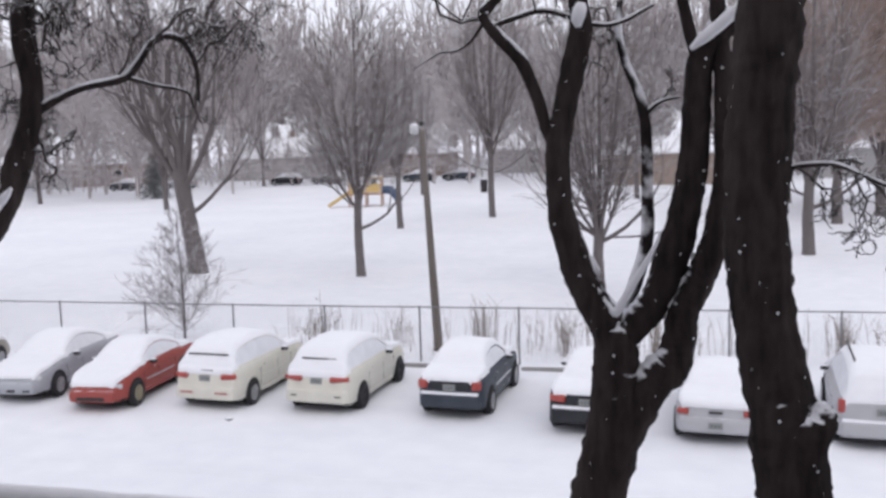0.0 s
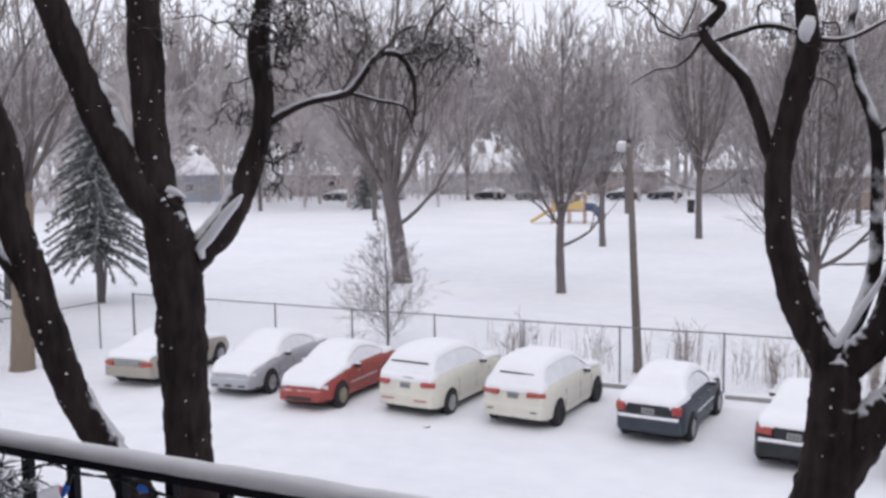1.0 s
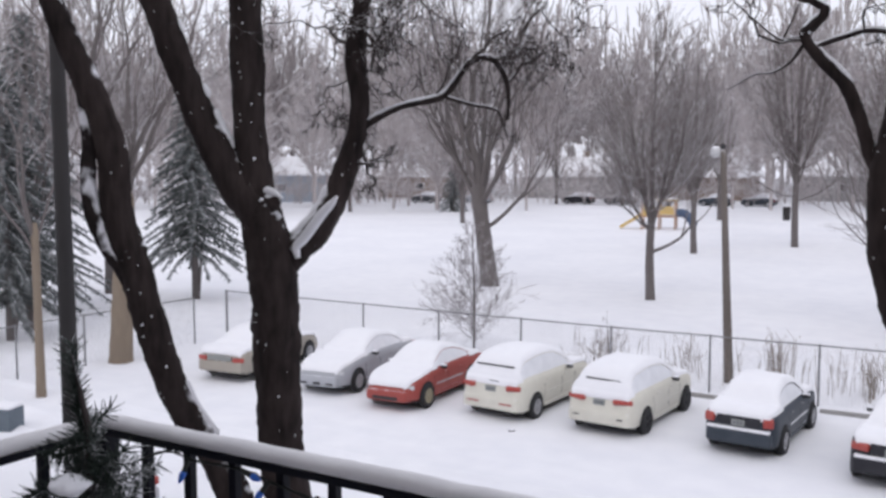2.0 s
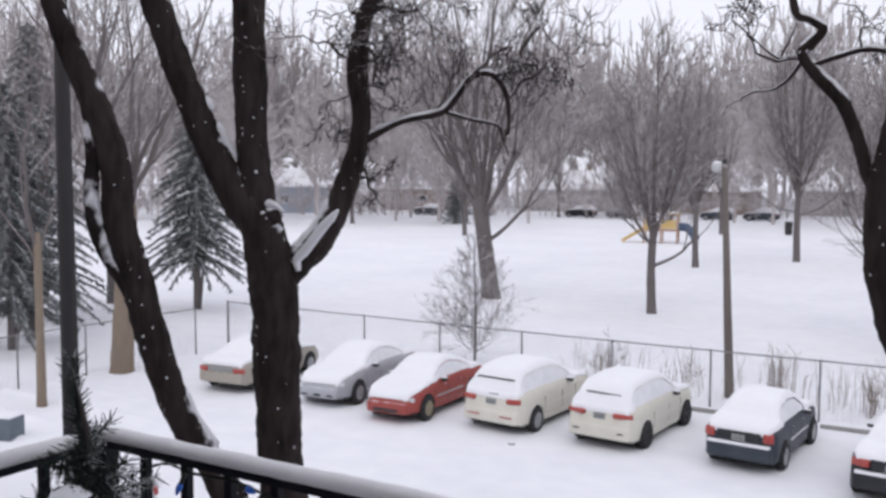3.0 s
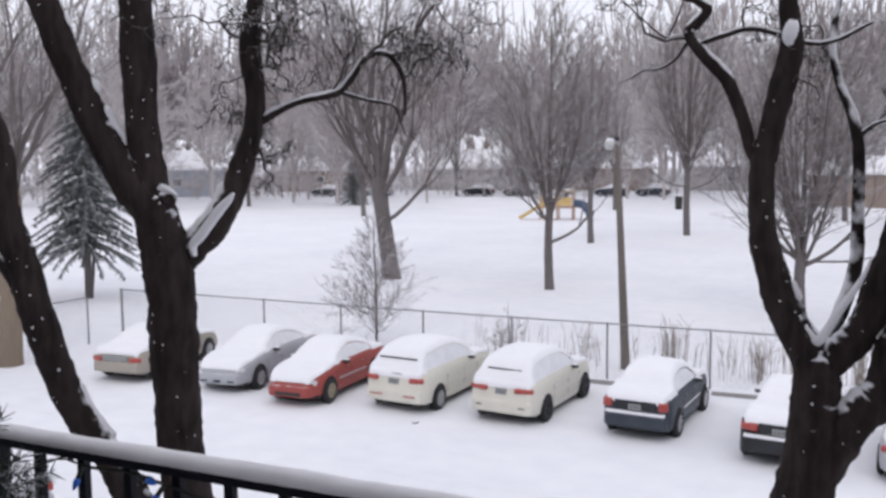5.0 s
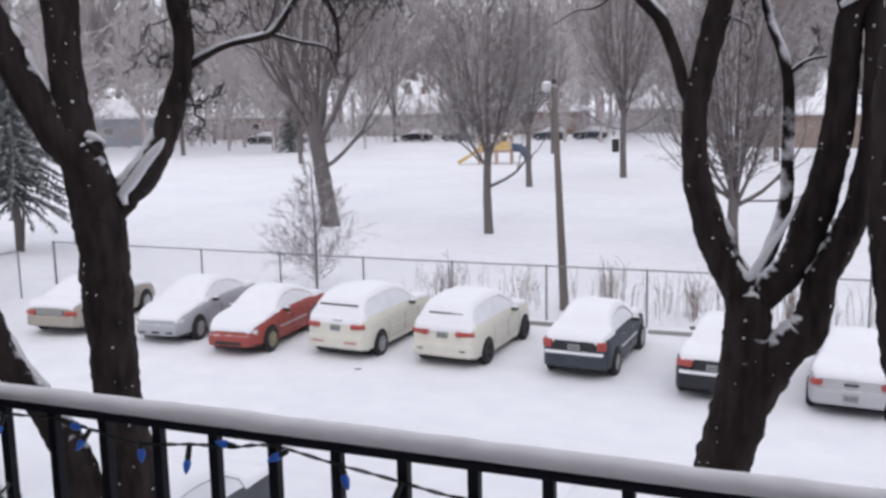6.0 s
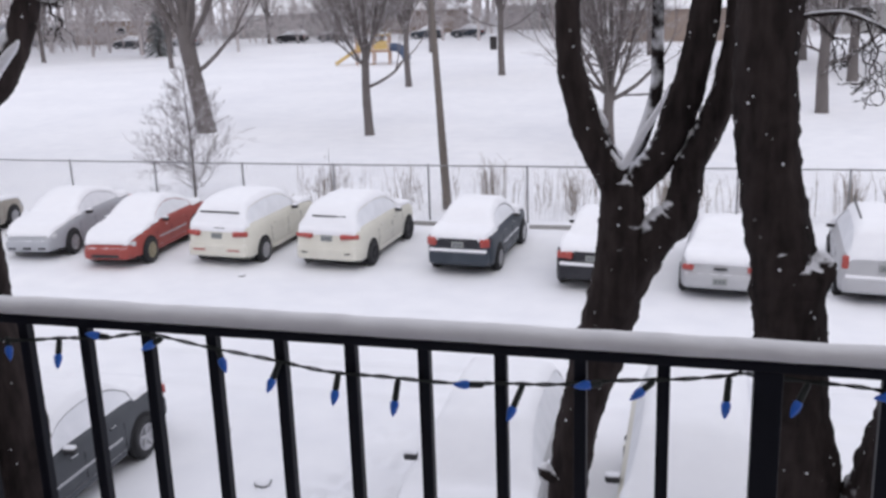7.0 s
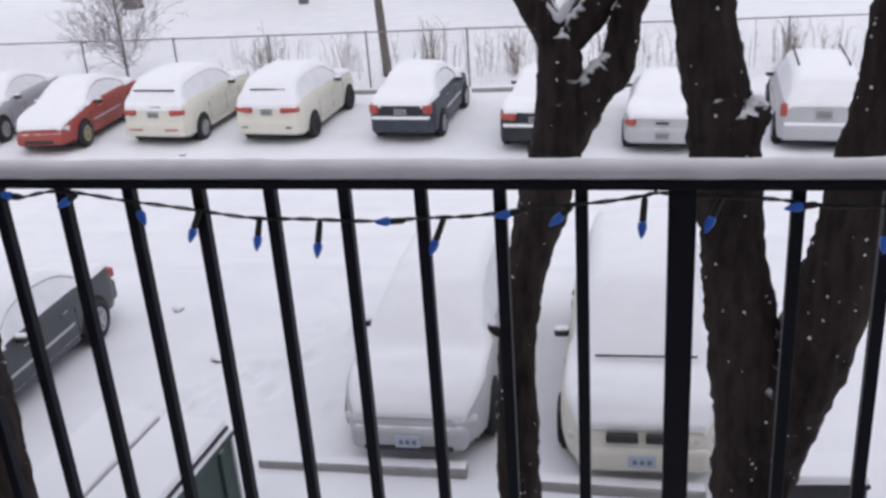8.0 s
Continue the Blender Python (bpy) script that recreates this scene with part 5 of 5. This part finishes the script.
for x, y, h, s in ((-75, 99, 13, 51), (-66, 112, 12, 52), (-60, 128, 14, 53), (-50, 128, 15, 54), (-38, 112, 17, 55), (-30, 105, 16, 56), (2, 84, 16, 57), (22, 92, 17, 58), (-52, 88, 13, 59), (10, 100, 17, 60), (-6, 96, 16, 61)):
    # Past 100 m the crowns take the haze-paled twig colour.
    oval_tree(x, y, 0.24, h * 0.26, h, h * 0.22, "distant bare tree on the park snow", s, paths=130, twigs=4, thin=0.018, twig=TWIG_HAZE if y > 100 else TWIG)


# sapling and weeds along the fence
def sapling(x, y, h, seed, label, spread=0.8):
    z = float(lot_z(x, y))
    root = empty("sapling", Matrix.Translation((x, y, z)), label, "shrub")
    rng = np.random.default_rng(seed)
    v, f = tube(smooth_line([(0, 0, -0.1, 0.01 * h), (0.02, 0, h * 0.4, 0.007 * h), (-0.05, 0, h * 0.8, 0.0036 * h), (-0.04, 0, h, 0.004)], 5), 8)
    mesh_ob("trunk", v, f, BARK_GREY, root)
    segs = []
    for k in range(int(h * 16) if h > 3 else 9):
        zz = h * (0.06 + 0.88 * (k / (h * 16 if h > 3 else 9)) ** 1.5)
        a = rng.uniform(0, 6.283)
        L = h * 0.27 * (1.12 - zz / h) * rng.uniform(0.7, 1.2)
        grow((0, 0, zz), (math.cos(a), math.sin(a), 0.75), L, 0.012 if h > 3 else 0.007, 3 if h > 3 else 2, rng, segs, bend=0.28, up=0.05, spread=spread, kids=(2, 4), shrink=0.6, steps=3, thin=0.0055)
    v, f = quick_tubes(segs, 3)
    array_ob("crown", v, f, TWIG, root, "fine snow-dusted twigs")


sapling(-17.1, 29.7, 4.7, 71, "twiggy snow-dusted sapling against the fence")
sapling(-12.0, 29.6, 1.9, 72, "thin snow-dusted shrub by the fence")
rng = np.random.default_rng(77)
segs = []
for k in range(520):
    x = rng.uniform(-7.6, 9) if k < 430 else rng.uniform(-13.5, -7.6)
    x = x + 0.6 * math.sin(x * 2.3)
    y = 29.3 + rng.uniform(0, 1.6) + 0.05 * (x + 8)
    h = rng.uniform(0.5, 1.25) * (1.35 if abs(x + 6.6) < 0.35 else 1)
    z = float(lot_z(x, y))
    p = np.array([x, y, z - 0.05])
    d = np.array([rng.normal(0, 0.1), rng.normal(0, 0.1), 1])
    for i in range(3):
        q = p + d * h / 3
        segs.append((*p, *q, 0.009, 0.006))
        if i:
            e = q + np.array([rng.normal(0, 0.12), rng.normal(0, 0.1), rng.uniform(0.1, 0.3)])
            segs.append((*q, *e, 0.008, 0.004))
        p, d = q, d + rng.normal(0, 0.06, 3)
v, f = quick_tubes(segs, 3)
tagged(array_ob("dry_weeds", v, f, STEMS), "dry brown weed stems poking from the snow along the fence", "weeds", kind="stuff")


# ---- spruces ----
def spruce(x, y, h, clear, reach, seed, label):
    z = float(lot_z(x, y))
    root = empty("spruce_tree", Matrix.Translation((x, y, z)), label, "tree", "spruces")
    rng = np.random.default_rng(seed)
    v, f = tube([(0, 0, -0.2, 0.2), (0, 0, clear, 0.16), (0, 0, h * 0.6, 0.1), (0, 0, h, 0.02)], 9)
    mesh_ob("trunk", v, f, BARK_GREY, root)
    for dx in (-0.35, 0.4):
        v, f = tube([(dx * 0.25, 0, -0.2, 0.09), (dx * 0.6, 0.1, clear * 0.6, 0.07), (dx, 0.1, clear * 1.25, 0.05)], 7)
        mesh_ob("stem", v, f, BARK_GREY, root)
    segs = []
    nb = int(h * 15)
    for k in range(nb):
        t = k / nb
        zz = clear + (h - clear) * t
        L = reach * (1 - t) ** 0.8 * rng.uniform(0.75, 1.12) + 0.2
        a = k * 2.4 + rng.uniform(-0.3, 0.3)
        p = np.array([0, 0, zz])
        d = np.array([math.cos(a), math.sin(a), -0.1])
        n = max(4, int(L / 0.16))
        pts = []
        for i in range(n):
            s = i / n
            d2 = d + np.array([0, 0, -0.8 * s + 0.3 * max(0, s - 0.75) * 3])
            q = p + d2 / np.linalg.norm(d2) * L / n
            segs.append((*p, *q, 0.025 * (1 - s) + 0.008, 0.02 * (1 - s) + 0.006))
            for j in range(7):
                u = np.array([rng.normal(0, 0.45), rng.normal(0, 0.45), rng.uniform(-1.2, -0.1)]) + d * 0.4
                ln = rng.uniform(0.16, 0.42) * (0.55 + 0.6 * (1 - s))
                segs.append((*q, *(q + u / np.linalg.norm(u) * ln), 0.03, 0.01))
            p = q
    v, f = quick_tubes(segs, 3)
    array_ob("foliage", v, f, NEEDLE_HAZE, root, "drooping dark green boughs dusted with snow")


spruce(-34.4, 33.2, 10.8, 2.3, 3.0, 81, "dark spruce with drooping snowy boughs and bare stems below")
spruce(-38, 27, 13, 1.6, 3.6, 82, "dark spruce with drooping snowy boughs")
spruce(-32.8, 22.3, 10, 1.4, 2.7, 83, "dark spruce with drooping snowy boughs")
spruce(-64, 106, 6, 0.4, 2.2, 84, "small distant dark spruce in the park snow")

# ---- woods behind the park: a dense far mass of bare trees ----
rng = np.random.default_rng(91)
stock = []
for k in range(11):
    r0 = np.random.default_rng(200 + k)
    tall_one = k < 7
    main, fine = oval_crown(r0, 0.2 if tall_one else 0.06, 1.0, 0.2 + 0.04 * (k % 3) if tall_one else 0.42, 0.02, 6 if tall_one else 5, 56 if tall_one else 16, 5 if tall_one else 2, 0.0029 if tall_one else 0.006, 3)
    segs = [(0, 0, 0, 0, 0, 0.22, 0.014, 0.011)] + [q for line in main for q in line[::2]] + fine
    stock.append(quick_tubes(segs, 3))


def woods(name, spots, mat, label):
    V, F, o = [], [], 0
    for x, y, h, a, k in spots:
        v, f = stock[k]
        ca, sa = math.cos(a), math.sin(a)
        q = np.stack([(v[:, 0] * ca - v[:, 1] * sa) * h + x, (v[:, 0] * sa + v[:, 1] * ca) * h + y, v[:, 2] * h + 0.6 - 0.2], -1)
        V.append(q)
        F.append(f + o)
        o += len(v)
    return tagged(array_ob(name, np.concatenate(V), np.concatenate(F), mat), label, "woods", kind="stuff")


spots = []
for k in range(390):
    b = radians(rng.uniform(-75, 40))
    d = rng.uniform(158, 240) if k > 90 else rng.uniform(118, 150)
    spots.append((math.sin(b) * d, math.cos(b) * d, rng.uniform(19, 30) * (0.64 if d < 150 else 1.32), rng.uniform(0, 6.28), int(rng.integers(0, 7))))
for k in range(240):
    b = radians(rng.uniform(-72, 35))
    d = rng.uniform(139, 152)
    spots.append((math.sin(b) * d, math.cos(b) * d, rng.uniform(3.5, 8), rng.uniform(0, 6.28), int(rng.integers(7, 11))))
for k in range(240):
    b = radians(rng.uniform(-62, 25))
    d = rng.uniform(136, 140)
    spots.append((math.sin(b) * d, math.cos(b) * d, rng.uniform(2.8, 5), rng.uniform(0, 6.28), int(rng.integers(7, 11))))
woods("distant_woods", spots, TWIG_HAZE, "hazy grey-brown mass of bare trees behind the park")

# ---- houses, cars and playground at the far side ----
WALL_A = material("pale_blue_siding", (0.42, 0.46, 0.52), 0.85, second=(0.36, 0.4, 0.46), scale=2)
WALL_B = material("brown_brick_far", (0.27, 0.215, 0.185), 0.9, second=(0.32, 0.26, 0.23), scale=2)
WALL_C = material("grey_siding", (0.36, 0.35, 0.35), 0.85, second=(0.3, 0.29, 0.29), scale=2)


def house(x, y, w, d, eave, ridge, turn, mat, label, wins=3):
    root = empty("house", pose(x, y, float(lot_z(x, y)), 0, 0, turn), label, "house", "houses behind the park")
    part("wall", boxed((w, d, eave + 0.3), (0, 0, eave / 2 - 0.15)), mat, root)
    o = 0.5
    vs = [(-w / 2 - o, -d / 2 - o, eave), (w / 2 + o, -d / 2 - o, eave), (w / 2 + o, d / 2 + o, eave), (-w / 2 - o, d / 2 + o, eave), (-w / 2 - o + w * 0.18, 0, ridge), (w / 2 + o - w * 0.18, 0, ridge),
          (-w / 2 - o, -d / 2 - o, eave + 0.3), (w / 2 + o, -d / 2 - o, eave + 0.3), (w / 2 + o, d / 2 + o, eave + 0.3), (-w / 2 - o, d / 2 + o, eave + 0.3)]
    mesh_ob("roof", vs, [(3, 2, 1, 0), (0, 1, 7, 6), (1, 2, 8, 7), (2, 3, 9, 8), (3, 0, 6, 9), (6, 7, 5, 4), (7, 8, 5), (8, 9, 4, 5), (9, 6, 4)], SNOW_SOFT, root, "roof under snow", False)
    part("chimney", boxed((0.7, 0.7, 1.4), (w * 0.2, 0.6, ridge + 0.2)), WALL_B, root)
    for k in range(wins):
        xx = -w / 2 + w * (k + 0.5) / wins
        wf = part("window", boxed((1.5, 0.08, 1.2), (xx, -d / 2 - 0.02, eave * 0.55), 0.02), SNOW_SOFT, root)
        part("pane", boxed((1.3, 0.06, 1.0), (xx, -d / 2 - 0.045, eave * 0.55)), GLASS_DARK, wf)


house(-103, 119, 15, 10, 4.0, 7.0, 35, WALL_A, "pale blue bungalow with a snowy roof", 1)
house(-67, 148, 14, 9, 3.4, 6.6, 5, WALL_C, "grey bungalow with a snowy roof")
house(-46, 152, 15, 9, 3.4, 6.4, 0, WALL_B, "brown brick bungalow with a snowy roof")
house(-25, 155, 14, 9, 3.6, 6.5, -3, WALL_C, "grey bungalow with a snowy roof")
house(-3, 120, 15, 8, 3.6, 5.6, -4, WALL_B, "brown brick bungalow with a snowy roof", 0)
house(22, 128, 15, 9, 3.4, 6.2, -8, WALL_C, "grey bungalow with a snowy roof")
house(-90, 140, 14, 9, 3.4, 6.5, 20, WALL_B, "brown brick bungalow with a snowy roof")
house(-115, 128, 14, 9, 3.4, 6.5, 30, WALL_C, "grey bungalow with a snowy roof")
for x, y, mt, lb in ((-38.5, 133, SLATE_CAR, "dark blue"), (-33.0, 134, SLATE_CAR, "dark blue"), (-57.5, 130, BLACK_CAR, "dark"), (-51.5, 131, GREY_CAR, "grey"), (-72, 126, SILVER_CAR, "silver"), (-79, 123, GREY_CAR, "grey"), (-104, 133, SILVER_CAR, "silver")):
    car(x, y, 88, "suv", 4.6, 1.85, mt, lb + " car parked on the far street under snow", group="cars on the far street")

# The yellow is painted paler than the plastic, as haze would fade it.
YELLOW = material("haze_pale_yellow_plastic", (0.6, 0.42, 0.16), 0.5, second=(0.5, 0.36, 0.15), scale=4)
TANP = material("tan_play_post", (0.42, 0.26, 0.17), 0.6, second=(0.36, 0.22, 0.15), scale=4)
BLUEP = material("dark_blue_play_plastic", (0.06, 0.09, 0.16), 0.4, second=(0.08, 0.12, 0.2), scale=4)
play = empty("playground", pose(-31.4, 90, float(lot_z(-31.4, 90)), 0, 0, 12), "yellow and tan playground frame with slides in the snow", "playground")
for px in (-1.6, 0.0, 1.5):
    for py in (-0.8, 0.8):
        part("post", boxed((0.14, 0.14, 2.7), (px, py, 1.35), 0.03), TANP, play)
part("deck", boxed((3.3, 1.7, 0.12), (0, 0, 1.2), 0.02), TANP, play)
part("panel", boxed((1.4, 0.08, 0.8), (-0.8, -0.84, 1.7), 0.03), YELLOW, play, "yellow guard panel")
part("panel", boxed((1.3, 0.08, 0.8), (0.75, -0.84, 1.8), 0.03), YELLOW, play, "yellow guard panel")
part("roof", boxed((1.8, 1.9, 0.15), (0.75, 0, 2.75), 0.05), YELLOW, play, "yellow roof panel")
part("roof_snow", boxed((1.75, 1.85, 0.12), (0.75, 0, 2.885), 0.05), SNOW_SOFT, play, "", True)
bm = boxed((0.6, 2.4, 0.08), (0, 0, 0), 0.02)
boxed((0.06, 2.4, 0.3), (-0.32, 0, 0.1), 0.01, bm=bm)
boxed((0.06, 2.4, 0.3), (0.32, 0, 0.1), 0.01, bm=bm)
bmesh.ops.transform(bm, matrix=pose(-2.6, -0.3, 0.68, 32, 0, -90), verts=bm.verts)
part("slide", bm, YELLOW, play, "yellow slide")
v, f = tube(smooth_line([(1.6, 0, 1.55, 0.4), (2.3, -0.1, 1.5, 0.4), (2.9, -0.3, 1.0, 0.4), (3.2, -0.6, 0.45, 0.4)], 6), 14)
mesh_ob("tube_slide", v, f, BLUEP, play, "dark blue tube slide")
bin_ = empty("litter_bin", Matrix.Translation((-23.7, 108, float(lot_z(-23.7, 108)))), "dark litter bin with a snow cap in the park", "bin")
v, f = lathe([(0.3, 0.0), (0.38, 0.05), (0.42, 1.3), (0.33, 1.45)], 16)
mesh_ob("body", v, f, POLE_DARK, bin_)
v, f = lathe([(0.3, 1.44), (0.4, 1.5), (0.2, 1.62), (0.02, 1.66)], 16)
mesh_ob("snow_cap", v, f, SNOW_SOFT, bin_)
